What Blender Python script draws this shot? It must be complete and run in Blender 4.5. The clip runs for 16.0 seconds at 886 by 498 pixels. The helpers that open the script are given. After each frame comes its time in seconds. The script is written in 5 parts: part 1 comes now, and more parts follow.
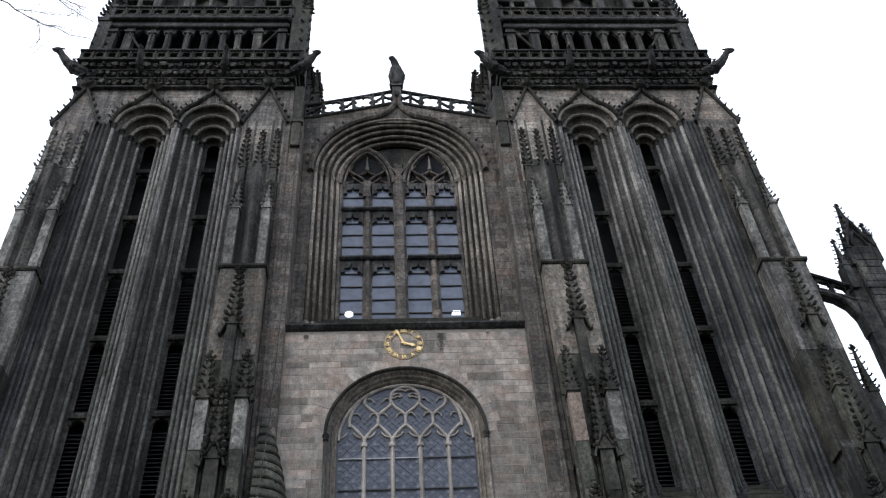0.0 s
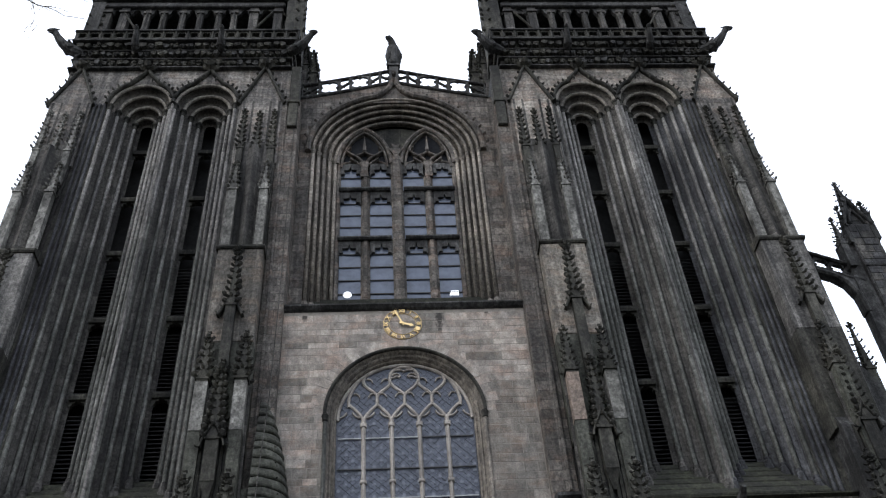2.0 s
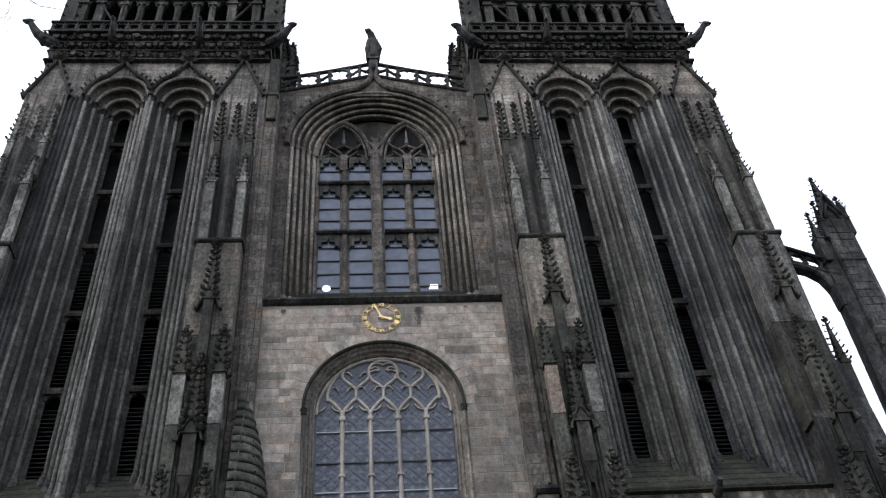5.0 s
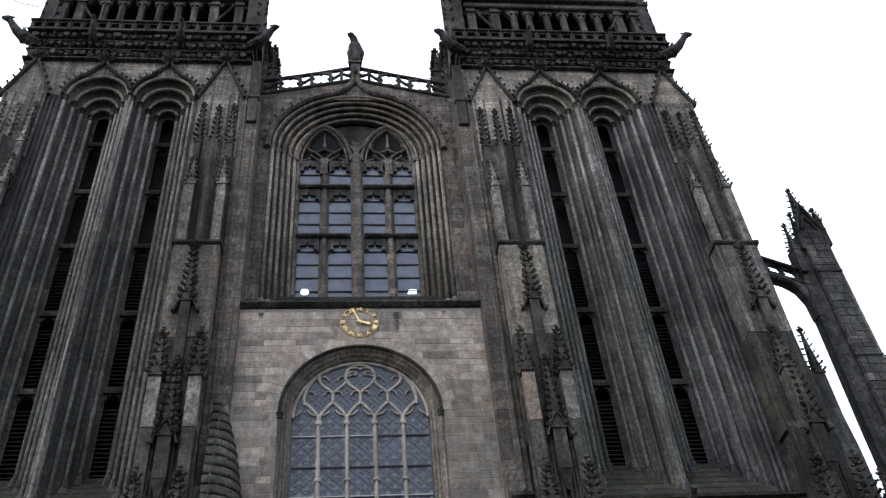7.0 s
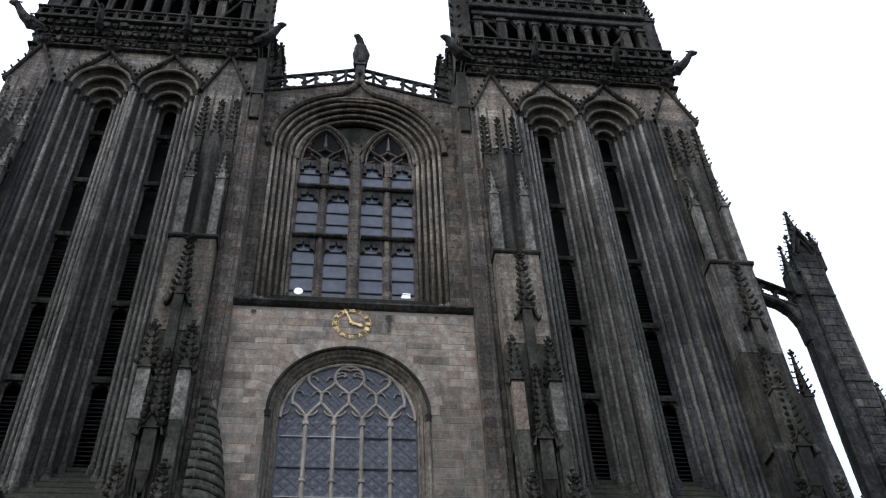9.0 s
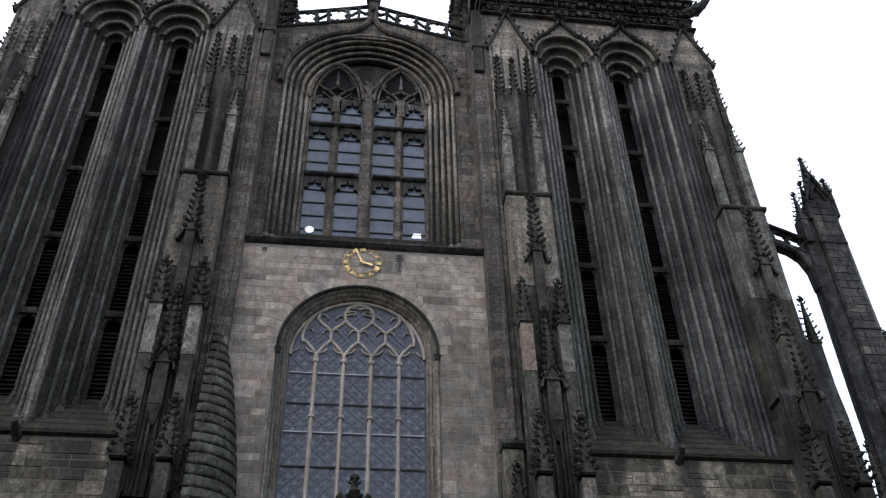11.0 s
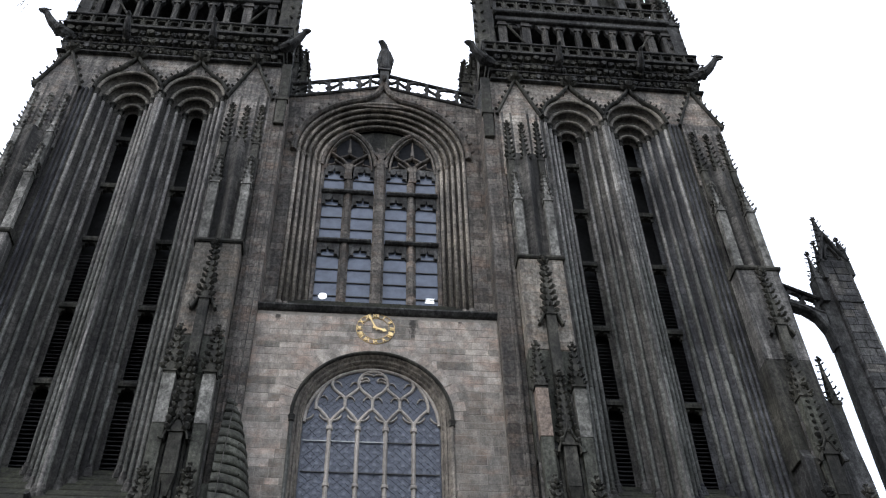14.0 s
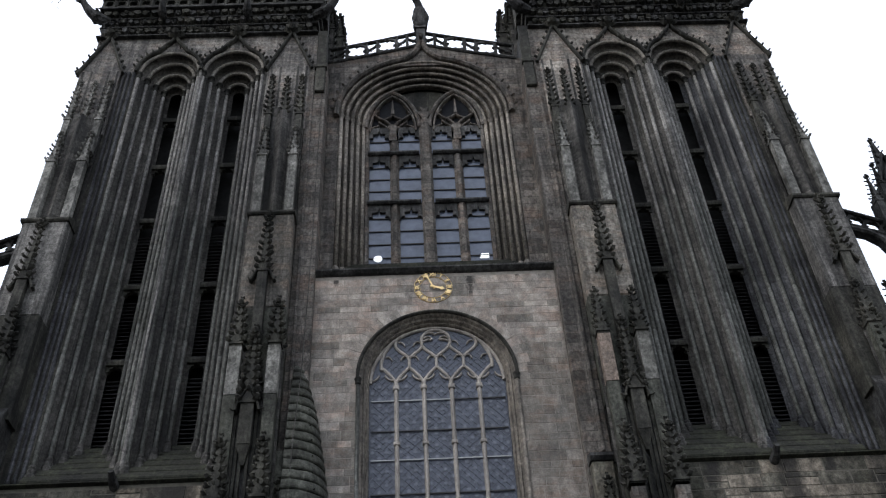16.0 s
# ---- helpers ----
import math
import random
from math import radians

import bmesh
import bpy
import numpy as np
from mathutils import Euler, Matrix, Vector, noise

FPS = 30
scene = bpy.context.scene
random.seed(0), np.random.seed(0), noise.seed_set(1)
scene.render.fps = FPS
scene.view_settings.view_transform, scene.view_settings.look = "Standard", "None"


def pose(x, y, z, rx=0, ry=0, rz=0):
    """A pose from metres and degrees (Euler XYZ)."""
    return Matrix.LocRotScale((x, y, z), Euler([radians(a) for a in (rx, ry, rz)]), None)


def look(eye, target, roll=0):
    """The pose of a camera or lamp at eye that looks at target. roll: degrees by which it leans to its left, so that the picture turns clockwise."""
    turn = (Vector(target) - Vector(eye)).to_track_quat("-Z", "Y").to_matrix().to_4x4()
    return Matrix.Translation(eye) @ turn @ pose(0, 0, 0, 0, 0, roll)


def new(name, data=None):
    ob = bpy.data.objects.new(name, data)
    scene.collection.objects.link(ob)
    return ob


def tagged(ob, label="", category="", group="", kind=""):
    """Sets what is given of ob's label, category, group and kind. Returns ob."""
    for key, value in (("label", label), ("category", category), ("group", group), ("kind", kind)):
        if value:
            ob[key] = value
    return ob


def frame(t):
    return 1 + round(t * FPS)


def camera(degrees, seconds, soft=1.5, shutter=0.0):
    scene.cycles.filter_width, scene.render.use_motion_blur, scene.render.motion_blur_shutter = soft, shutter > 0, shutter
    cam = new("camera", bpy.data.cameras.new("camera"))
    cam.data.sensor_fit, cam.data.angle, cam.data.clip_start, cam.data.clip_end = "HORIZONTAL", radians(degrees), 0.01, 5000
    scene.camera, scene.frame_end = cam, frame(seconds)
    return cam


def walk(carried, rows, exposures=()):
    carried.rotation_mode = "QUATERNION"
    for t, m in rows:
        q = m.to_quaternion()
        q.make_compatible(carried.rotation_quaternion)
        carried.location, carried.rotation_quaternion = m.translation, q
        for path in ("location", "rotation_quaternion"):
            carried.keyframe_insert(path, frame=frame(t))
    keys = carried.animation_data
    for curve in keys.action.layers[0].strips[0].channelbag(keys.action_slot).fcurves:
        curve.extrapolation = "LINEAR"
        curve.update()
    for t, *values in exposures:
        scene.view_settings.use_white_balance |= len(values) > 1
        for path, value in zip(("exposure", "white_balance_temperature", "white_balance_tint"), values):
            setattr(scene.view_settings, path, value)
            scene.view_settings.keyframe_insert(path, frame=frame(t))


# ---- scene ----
# A gothic church front under an overcast sky, filmed by hand from the square before it.
EYE = (-0.57, -25.0, 1.6)
cam = camera(50.0, 16.0, soft=1.2)
PATH = [
    (0, pose(*EYE, 135.14, 2.91, -1.95)),
    (0.5, pose(*EYE, 135.21, 2.65, -1.82)),
    (1, pose(*EYE, 134.85, 2.66, -1.72)),
    (1.5, pose(*EYE, 134.54, 2.86, -1.55)),
    (2, pose(*EYE, 133.95, 3.19, -1.84)),
    (2.5, pose(*EYE, 134.18, 3.15, -2.08)),
    (3, pose(*EYE, 134.04, 3.22, -2.41)),
    (3.5, pose(*EYE, 134.13, 3.53, -2.63)),
    (3.7, pose(*EYE, 133.65, 3.65, -2.75)),
    (5.8, pose(*EYE, 133.49, 4.38, -2.99)),
    (6, pose(*EYE, 133.60, 4.51, -3.23)),
    (6.5, pose(*EYE, 133.88, 4.54, -3.41)),
    (7, pose(*EYE, 133.73, 4.18, -4.35)),
    (7.2, pose(*EYE, 135.31, 3.96, -3.69)),
    (7.5, pose(*EYE, 137.97, 2.24, -4.34)),
    (7.7, pose(*EYE, 138.07, 1.79, -3.98)),
    (8, pose(*EYE, 137.08, 2.14, -4.19)),
    (8.5, pose(*EYE, 135.36, 2.54, -4.02)),
    (8.8, pose(*EYE, 134.68, 3.49, -5.58)),
    (9, pose(*EYE, 133.96, 2.32, -6.48)),
    (9.2, pose(*EYE, 132.53, 2.09, -6.16)),
    (9.6, pose(*EYE, 131.25, 1.75, -6.2)),
    (10.4, pose(*EYE, 130.5, 1.4, -6.5)),
    (11.3, pose(*EYE, 130.16, 1.10, -6.70)),
    (11.5, pose(*EYE, 129.49, 1.20, -6.82)),
    (12, pose(*EYE, 129.09, 0.45, -6.24)),
    (12.5, pose(*EYE, 129.31, 1.15, -6.32)),
    (12.8, pose(*EYE, 129.21, 2.29, -7.79)),
    (13, pose(*EYE, 128.95, 2.35, -8.88)),
    (13.3, pose(*EYE, 129.58, 2.07, -8.74)),
    (13.4, pose(*EYE, 129.68, 1.59, -8.53)),
    (13.5, pose(*EYE, 130.25, 1.41, -8.21)),
    (13.7, pose(*EYE, 131.02, 1.35, -7.33)),
    (13.8, pose(*EYE, 131.84, 1.56, -6.57)),
    (13.9, pose(*EYE, 133.17, 1.32, -6.20)),
    (14, pose(*EYE, 134.31, 1.26, -5.51)),
    (14.2, pose(*EYE, 135.72, 1.05, -3.70)),
    (14.5, pose(*EYE, 136.36, 1.35, -2.02)),
    (14.8, pose(*EYE, 136.37, 1.37, -2.60)),
    (15, pose(*EYE, 136.12, 1.57, -2.89)),
    (15.5, pose(*EYE, 135.03, 2.11, -1.49)),
    (15.8, pose(*EYE, 132.64, 2.32, -0.90)),
    (16, pose(*EYE, 131.82, 2.54, 0.02)),
]
EXPOSURES = [(0, -0.13), (3.5, -0.11), (7, -0.17), (8, -0.23), (9, -0.43), (11.5, -0.35), (12.5, -0.07), (13.5, 0.03), (14.5, -0.03), (15.5, -0.17), (16, -0.39)]
walk(cam, PATH, EXPOSURES)

# ---- light: overcast sky, with a weak broad sun behind the cloud ----
SUN_EL, SUN_AZ = radians(37), radians(235)
world = bpy.data.worlds.new("overcast")
scene.world = world
world.use_nodes = True
wn, wl = world.node_tree.nodes, world.node_tree.links
wn.clear()
w_out = wn.new("ShaderNodeOutputWorld")
w_sky = wn.new("ShaderNodeTexSky")
w_sky.sky_type, w_sky.sun_disc = "NISHITA", False
w_sky.sun_elevation, w_sky.sun_rotation = SUN_EL, SUN_AZ
w_bg = wn.new("ShaderNodeBackground")
w_bg.inputs["Strength"].default_value = 0.08
w_cloud = wn.new("ShaderNodeBackground")
w_cloud.inputs["Color"].default_value = (0.93, 0.975, 1.085, 1)
w_way = wn.new("ShaderNodeTexCoord")
w_sep = wn.new("ShaderNodeSeparateXYZ")
w_rise = wn.new("ShaderNodeMapRange")  # an overcast sky is three times as bright overhead as at the horizon
w_rise.inputs[1].default_value, w_rise.inputs[2].default_value = 0.0, 1.0
w_rise.inputs[3].default_value, w_rise.inputs[4].default_value = 0.72, 2.0
wl.new(w_way.outputs["Generated"], w_sep.inputs[0])
wl.new(w_sep.outputs[2], w_rise.inputs[0])
wl.new(w_rise.outputs[0], w_cloud.inputs["Strength"])
w_add = wn.new("ShaderNodeAddShader")
wl.new(w_sky.outputs["Color"], w_bg.inputs["Color"])
wl.new(w_bg.outputs[0], w_add.inputs[0])
wl.new(w_cloud.outputs[0], w_add.inputs[1])
wl.new(w_add.outputs[0], w_out.inputs["Surface"])
sun = new("sun", bpy.data.lights.new("sun", "SUN"))
sun.data.energy, sun.data.angle, sun.data.color = 1.05, radians(35), (1.0, 0.98, 0.97)
sun.matrix_world = look((-45, -32, 52), (0, 0, 10))


# ---- materials ----
def material(name):
    m = bpy.data.materials.new(name)
    m.use_nodes = True
    return m, m.node_tree.nodes, m.node_tree.links, m.node_tree.nodes["Principled BSDF"]


def mix_colour(nodes, links, kind, factor, a, b):
    n = nodes.new("ShaderNodeMix")
    n.data_type, n.blend_type = "RGBA", kind
    for value, socket in ((factor, n.inputs[0]), (a, n.inputs[6]), (b, n.inputs[7])):
        if hasattr(value, "is_output"):
            links.new(value, socket)
        elif isinstance(value, tuple):
            socket.default_value = (*value, 1)
        else:
            socket.default_value = value
    return n.outputs[2]


def noise_at(nodes, links, place, scale, stretch=(1, 1, 1), detail=4.0):
    mp = nodes.new("ShaderNodeMapping")
    mp.inputs["Scale"].default_value = stretch
    links.new(place, mp.inputs["Vector"])
    n = nodes.new("ShaderNodeTexNoise")
    n.inputs["Scale"].default_value, n.inputs["Detail"].default_value, n.inputs["Roughness"].default_value = scale, detail, 0.62
    links.new(mp.outputs[0], n.inputs["Vector"])
    return n.outputs["Fac"]


def ramp(nodes, links, fac, lo, hi, a=0.0, b=1.0):
    n = nodes.new("ShaderNodeMapRange")
    n.inputs[1].default_value, n.inputs[2].default_value = lo, hi
    n.inputs[3].default_value, n.inputs[4].default_value = a, b
    links.new(fac, n.inputs[0])
    return n.outputs[0]


def stone(name, pale, dark, stain, streaks=0.6, lichen=0.2, courses=0.0, bump=0.5, course=(0.85, 0.36), warm=None, spots=0.3, drips=0.3, leaks=(), vary=0.24, pits=0.65):
    """Weathered granite: patches, narrow and broad streaks, lichen, grain, and where courses > 0 the joints of the ashlar."""
    m, nodes, links, bsdf = material(name)
    place = nodes.new("ShaderNodeNewGeometry").outputs["Position"]
    info = nodes.new("ShaderNodeObjectInfo").outputs["Random"]

    def grey(value):
        com = nodes.new("ShaderNodeCombineXYZ")
        for k in range(3):
            links.new(value, com.inputs[k])
        return com.outputs[0]

    patch = ramp(nodes, links, noise_at(nodes, links, place, 0.5, detail=7), 0.38, 0.62)
    col = mix_colour(nodes, links, "MIX", patch, pale, dark)
    if warm:
        blotch = ramp(nodes, links, noise_at(nodes, links, place, 1.1, (1, 1, 1.8), 3), 0.48, 0.66, 0, 0.8)
        col = mix_colour(nodes, links, "MIX", blotch, col, warm)
    height = None
    if courses:
        sep = nodes.new("ShaderNodeSeparateXYZ")
        links.new(place, sep.inputs[0])
        add = nodes.new("ShaderNodeMath")
        links.new(sep.outputs[0], add.inputs[0])
        links.new(sep.outputs[1], add.inputs[1])
        com = nodes.new("ShaderNodeCombineXYZ")
        links.new(add.outputs[0], com.inputs[0])
        links.new(sep.outputs[2], com.inputs[1])
        br = nodes.new("ShaderNodeTexBrick")
        br.inputs["Scale"].default_value = 1.0
        br.inputs["Brick Width"].default_value, br.inputs["Row Height"].default_value = course
        br.inputs["Mortar Size"].default_value, br.inputs["Mortar Smooth"].default_value = 0.013, 0.3
        br.inputs["Color1"].default_value, br.inputs["Color2"].default_value = (0.5, 0.5, 0.5, 1), (1.35, 1.33, 1.3, 1)
        br.inputs["Mortar"].default_value = (0.42, 0.42, 0.42, 1)
        links.new(com.outputs[0], br.inputs["Vector"])
        col = mix_colour(nodes, links, "MULTIPLY", courses, col, br.outputs["Color"])
        height = br.outputs["Fac"]
    col = mix_colour(nodes, links, "MULTIPLY", 0.9, col, grey(ramp(nodes, links, info, 0, 1, 1 - vary, 1 + vary)))
    mid = noise_at(nodes, links, place, 3.2, (1, 1, 0.7), 6)
    col = mix_colour(nodes, links, "MULTIPLY", spots, col, grey(ramp(nodes, links, mid, 0.36, 0.64, 0.35, 1.65)))
    run = ramp(nodes, links, noise_at(nodes, links, place, 1.4, (1, 1, 0.1), 8), 0.47, 0.6, 0, streaks)
    col = mix_colour(nodes, links, "MIX", run, col, stain)
    drip = ramp(nodes, links, noise_at(nodes, links, place, 7.0, (1, 1, 0.035), 3), 0.48, 0.64, 0, drips)
    col = mix_colour(nodes, links, "MIX", drip, col, stain)
    pale_run = ramp(nodes, links, noise_at(nodes, links, place, 5.0, (1, 1, 0.05), 4), 0.54, 0.7, 0, drips)
    col = mix_colour(nodes, links, "MIX", pale_run, col, tuple(1.8 * c for c in pale))
    pit = noise_at(nodes, links, place, 9.0, (1, 1, 0.8), 5)
    col = mix_colour(nodes, links, "MULTIPLY", pits, col, grey(ramp(nodes, links, pit, 0.36, 0.64, 0.4, 1.6)))
    green = ramp(nodes, links, noise_at(nodes, links, place, 0.8, (1, 1, 0.5), 6), 0.5, 0.7, 0, lichen)
    col = mix_colour(nodes, links, "MIX", green, col, (0.052, 0.053, 0.035))
    for leak in leaks:  # dark runs of water: x, half-width, lower end
        sep2 = nodes.new("ShaderNodeSeparateXYZ")
        links.new(place, sep2.inputs[0])
        away = nodes.new("ShaderNodeMath")
        away.operation, away.inputs[1].default_value = "SUBTRACT", leak[0]
        links.new(sep2.outputs[0], away.inputs[0])
        wide = nodes.new("ShaderNodeMath")
        wide.operation = "ABSOLUTE"
        links.new(away.outputs[0], wide.inputs[0])
        torn = nodes.new("ShaderNodeMath")
        torn.operation = "MULTIPLY_ADD"
        links.new(mid, torn.inputs[0])
        torn.inputs[1].default_value = 0.5
        links.new(wide.outputs[0], torn.inputs[2])
        across = ramp(nodes, links, torn.outputs[0], 0.25 + leak[1], 0.25 + 0.4 * leak[1], 0, 0.85)
        along = ramp(nodes, links, sep2.outputs[2], leak[2], leak[2] + 0.25)
        both = nodes.new("ShaderNodeMath")
        both.operation = "MULTIPLY"
        links.new(across, both.inputs[0])
        links.new(along, both.inputs[1])
        col = mix_colour(nodes, links, "MIX", both.outputs[0], col, (0.03, 0.028, 0.026))
    grain = noise_at(nodes, links, place, 22, detail=8)
    col = mix_colour(nodes, links, "MULTIPLY", 1.0, col, grey(ramp(nodes, links, grain, 0.3, 0.7, 0.7, 1.3)))
    links.new(col, bsdf.inputs["Base Color"])
    bsdf.inputs["Roughness"].default_value = 0.85
    bsdf.inputs["Specular IOR Level"].default_value = 0.25
    b1 = nodes.new("ShaderNodeBump")
    b1.inputs["Strength"].default_value, b1.inputs["Distance"].default_value = bump, 0.06
    links.new(mid, b1.inputs["Height"])
    b3 = nodes.new("ShaderNodeBump")
    b3.inputs["Strength"].default_value, b3.inputs["Distance"].default_value = bump, 0.03
    links.new(pit, b3.inputs["Height"])
    links.new(b1.outputs[0], b3.inputs["Normal"])
    last = b3
    if height:
        b2 = nodes.new("ShaderNodeBump")
        b2.invert = True
        b2.inputs["Strength"].default_value, b2.inputs["Distance"].default_value = 0.8, 0.025
        links.new(height, b2.inputs["Height"])
        links.new(b3.outputs[0], b2.inputs["Normal"])
        last = b2
    links.new(last.outputs[0], bsdf.inputs["Normal"])
    return m


def plain(name, colour, rough=0.6, metal=0.0, vary=0.25, scale=6.0, bump=0.2):
    m, nodes, links, bsdf = material(name)
    place = nodes.new("ShaderNodeNewGeometry").outputs["Position"]
    n = noise_at(nodes, links, place, scale, detail=6)
    v = ramp(nodes, links, n, 0.3, 0.7, 1 - vary, 1 + vary)
    com = nodes.new("ShaderNodeCombineXYZ")
    for k in range(3):
        links.new(v, com.inputs[k])
    links.new(mix_colour(nodes, links, "MULTIPLY", 1.0, colour, com.outputs[0]), bsdf.inputs["Base Color"])
    bsdf.inputs["Roughness"].default_value, bsdf.inputs["Metallic"].default_value = rough, metal
    if rough > 0.85:
        bsdf.inputs["Specular IOR Level"].default_value = 0.1
    b = nodes.new("ShaderNodeBump")
    b.inputs["Strength"].default_value, b.inputs["Distance"].default_value = bump, 0.02
    links.new(n, b.inputs["Height"])
    links.new(b.outputs[0], bsdf.inputs["Normal"])
    return m


WALL = stone("pale_granite", (0.378, 0.332, 0.286), (0.25, 0.23, 0.208), (0.13, 0.12, 0.11), 0.2, 0.06, 0, 0.4, warm=(0.37, 0.275, 0.222), spots=0.5, drips=0.05, leaks=((1.27, 0.13, 21.7), (-3.3, 0.1, 22.3), (2.9, 0.12, 22.4)), vary=0.22, pits=0.18)
BAY = stone("brown_granite", (0.185, 0.168, 0.15), (0.095, 0.089, 0.082), (0.03, 0.029, 0.028), 0.55, 0.08, 0.9, warm=(0.15, 0.112, 0.09), drips=0.25)
DARKER_WALL = stone("darker_wall_granite", (0.255, 0.23, 0.2), (0.165, 0.155, 0.14), (0.08, 0.075, 0.068), 0.35, 0.15, 0, 0.5, warm=(0.22, 0.165, 0.13), spots=0.5, drips=0.1, leaks=((1.27, 0.13, 21.7), (-3.3, 0.1, 22.3), (2.9, 0.12, 22.4)), vary=0.22, pits=0.18)
PIER = stone("dark_coursed_granite", (0.09, 0.09, 0.092), (0.04, 0.04, 0.042), (0.016, 0.016, 0.017), 0.5, 0.1, 0.9, drips=0.1)
MOULD = stone("brown_moulding", (0.29, 0.256, 0.216), (0.165, 0.15, 0.132), (0.045, 0.043, 0.04), 0.5, 0.08, 0.4, 0.4, (40.0, 0.4))
TOWER = stone("dark_granite", (0.12, 0.114, 0.105), (0.055, 0.053, 0.05), (0.015, 0.015, 0.015), 0.85, 0.16, 0.85, drips=0.3)
SHAFT = stone("streaked_granite", (0.215, 0.206, 0.192), (0.11, 0.106, 0.099), (0.026, 0.026, 0.027), 0.75, 0.1, 0.4, 0.4, (40.0, 0.42), drips=0.55)
# Jamb hollows, darker than their rolls: soot and recess shade share the colour.
SHADED_SOOT = stone("shaded_sooty_jamb_granite", (0.12, 0.114, 0.105), (0.054, 0.052, 0.049), (0.018, 0.018, 0.019), 0.7, 0.2, 0.65, 0.4, (40.0, 0.42), drips=0.5)
BLUE_SHADED_SOOT = stone("blue_black_jamb_granite", (0.088, 0.09, 0.095), (0.04, 0.041, 0.045), (0.013, 0.013, 0.015), 0.7, 0.12, 0.65, 0.4, (40.0, 0.42), drips=0.45)
PALE_SHAFT = stone("pale_shaft_granite", (0.27, 0.26, 0.242), (0.15, 0.145, 0.137), (0.045, 0.045, 0.046), 0.6, 0.08, 0.3, 0.4, (40.0, 0.9), drips=0.4, vary=0.1)
GREENISH_SHAFT = stone("greenish_shaft_granite", (0.165, 0.166, 0.152), (0.085, 0.087, 0.079), (0.024, 0.025, 0.023), 0.6, 0.3, 0.3, 0.4, (40.0, 0.9), drips=0.4, vary=0.1)
# Stone of the hollows beside paler rolls, with recess shade in its colour.
JAMB = stone("brown_jamb_granite", (0.19, 0.165, 0.138), (0.1, 0.09, 0.078), (0.03, 0.029, 0.027), 0.55, 0.08, 0.4, 0.4, (40.0, 0.4), drips=0.3)
ARCH_HOLLOW = stone("arch_hollow_granite", (0.17, 0.156, 0.138), (0.09, 0.084, 0.076), (0.04, 0.038, 0.035), 0.45, 0.06, 0.0, 0.4, drips=0.1)
LICHEN = stone("lichen_grey_granite", (0.23, 0.225, 0.205), (0.1, 0.098, 0.09), (0.03, 0.03, 0.028), 0.5, 0.2, spots=0.8, drips=0.2)
CAPSTONE = stone("pale_buttress_granite", (0.24, 0.22, 0.19), (0.14, 0.13, 0.115), (0.04, 0.038, 0.035), 0.55, 0.12, 0.5, warm=(0.25, 0.195, 0.15), drips=0.25)
# Black stone; on the inner return and the pier flank it carries shade.
BLACK = stone("soot_and_shade_granite", (0.085, 0.084, 0.082), (0.024, 0.024, 0.024), (0.009, 0.009, 0.009), 0.55, 0.12, spots=0.7)
CARVED = stone("carved_granite", (0.075, 0.072, 0.06), (0.02, 0.02, 0.018), (0.01, 0.01, 0.01), 0.55, 0.3, spots=0.6)
LEAKS = ((7.7, 0.3, 14.0), (9.95, 0.45, 11.5), (12.6, 0.45, 12.5), (11.2, 0.2, 14.4), (-7.6, 0.75, 13.6), (-9.4, 0.3, 13.4), (-12.0, 0.5, 12.6))
LOWER = stone("grey_granite", (0.17, 0.157, 0.125), (0.08, 0.076, 0.062), (0.02, 0.02, 0.018), 0.4, 0.3, 0, 0.8, warm=(0.15, 0.125, 0.095), drips=0.05, spots=0.7, vary=0.5, leaks=LEAKS)
TAN_BLOCK = stone("tan_wall_block", (0.27, 0.232, 0.185), (0.165, 0.145, 0.115), (0.03, 0.03, 0.026), 0.3, 0.25, 0, 0.8, spots=0.6, drips=0.05, leaks=LEAKS)
DARK_BLOCK = stone("dark_wall_block", (0.12, 0.112, 0.092), (0.06, 0.057, 0.047), (0.018, 0.018, 0.016), 0.4, 0.4, 0, 0.8, spots=0.6, drips=0.05, leaks=LEAKS)
SPANDREL = stone("tan_granite", (0.4, 0.362, 0.315), (0.25, 0.23, 0.208), (0.06, 0.058, 0.054), 0.45, 0.06, 0.7, course=(1.15, 0.24), warm=(0.3, 0.23, 0.185), drips=0.15)
STAINED_SPANDREL = stone("stained_granite", (0.25, 0.232, 0.21), (0.14, 0.133, 0.125), (0.04, 0.04, 0.042), 0.65, 0.08, 0.7, course=(1.15, 0.24), warm=(0.22, 0.18, 0.15), drips=0.3)
TRACERY = stone("pale_tracery_stone", (0.42, 0.38, 0.34), (0.3, 0.275, 0.25), (0.15, 0.14, 0.13), 0.25, 0.03, spots=0.3, pits=0.15)
GREENISH = stone("greenish_streaked_granite", (0.1, 0.102, 0.084), (0.04, 0.041, 0.034), (0.018, 0.018, 0.016), 0.65, 0.4, 0, 0.6, spots=0.6, drips=0.2)
MOSSY = stone("mossy_granite", (0.044, 0.046, 0.031), (0.015, 0.0155, 0.012), (0.011, 0.011, 0.0105), 0.55, 0.4, spots=0.5)
NEW_STONE = stone("replaced_pink_granite", (0.29, 0.222, 0.178), (0.2, 0.163, 0.138), (0.15, 0.13, 0.11), 0.2, 0.03, spots=0.3)
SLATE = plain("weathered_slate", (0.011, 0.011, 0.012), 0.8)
NAVY = plain("dark_blue_enamel", (0.011, 0.012, 0.018), 0.55)
IRON = plain("dark_iron", (0.03, 0.03, 0.03), 0.6, 0.3)
PALE_BAR = plain("pale_bar", (0.36, 0.37, 0.38), 0.5)
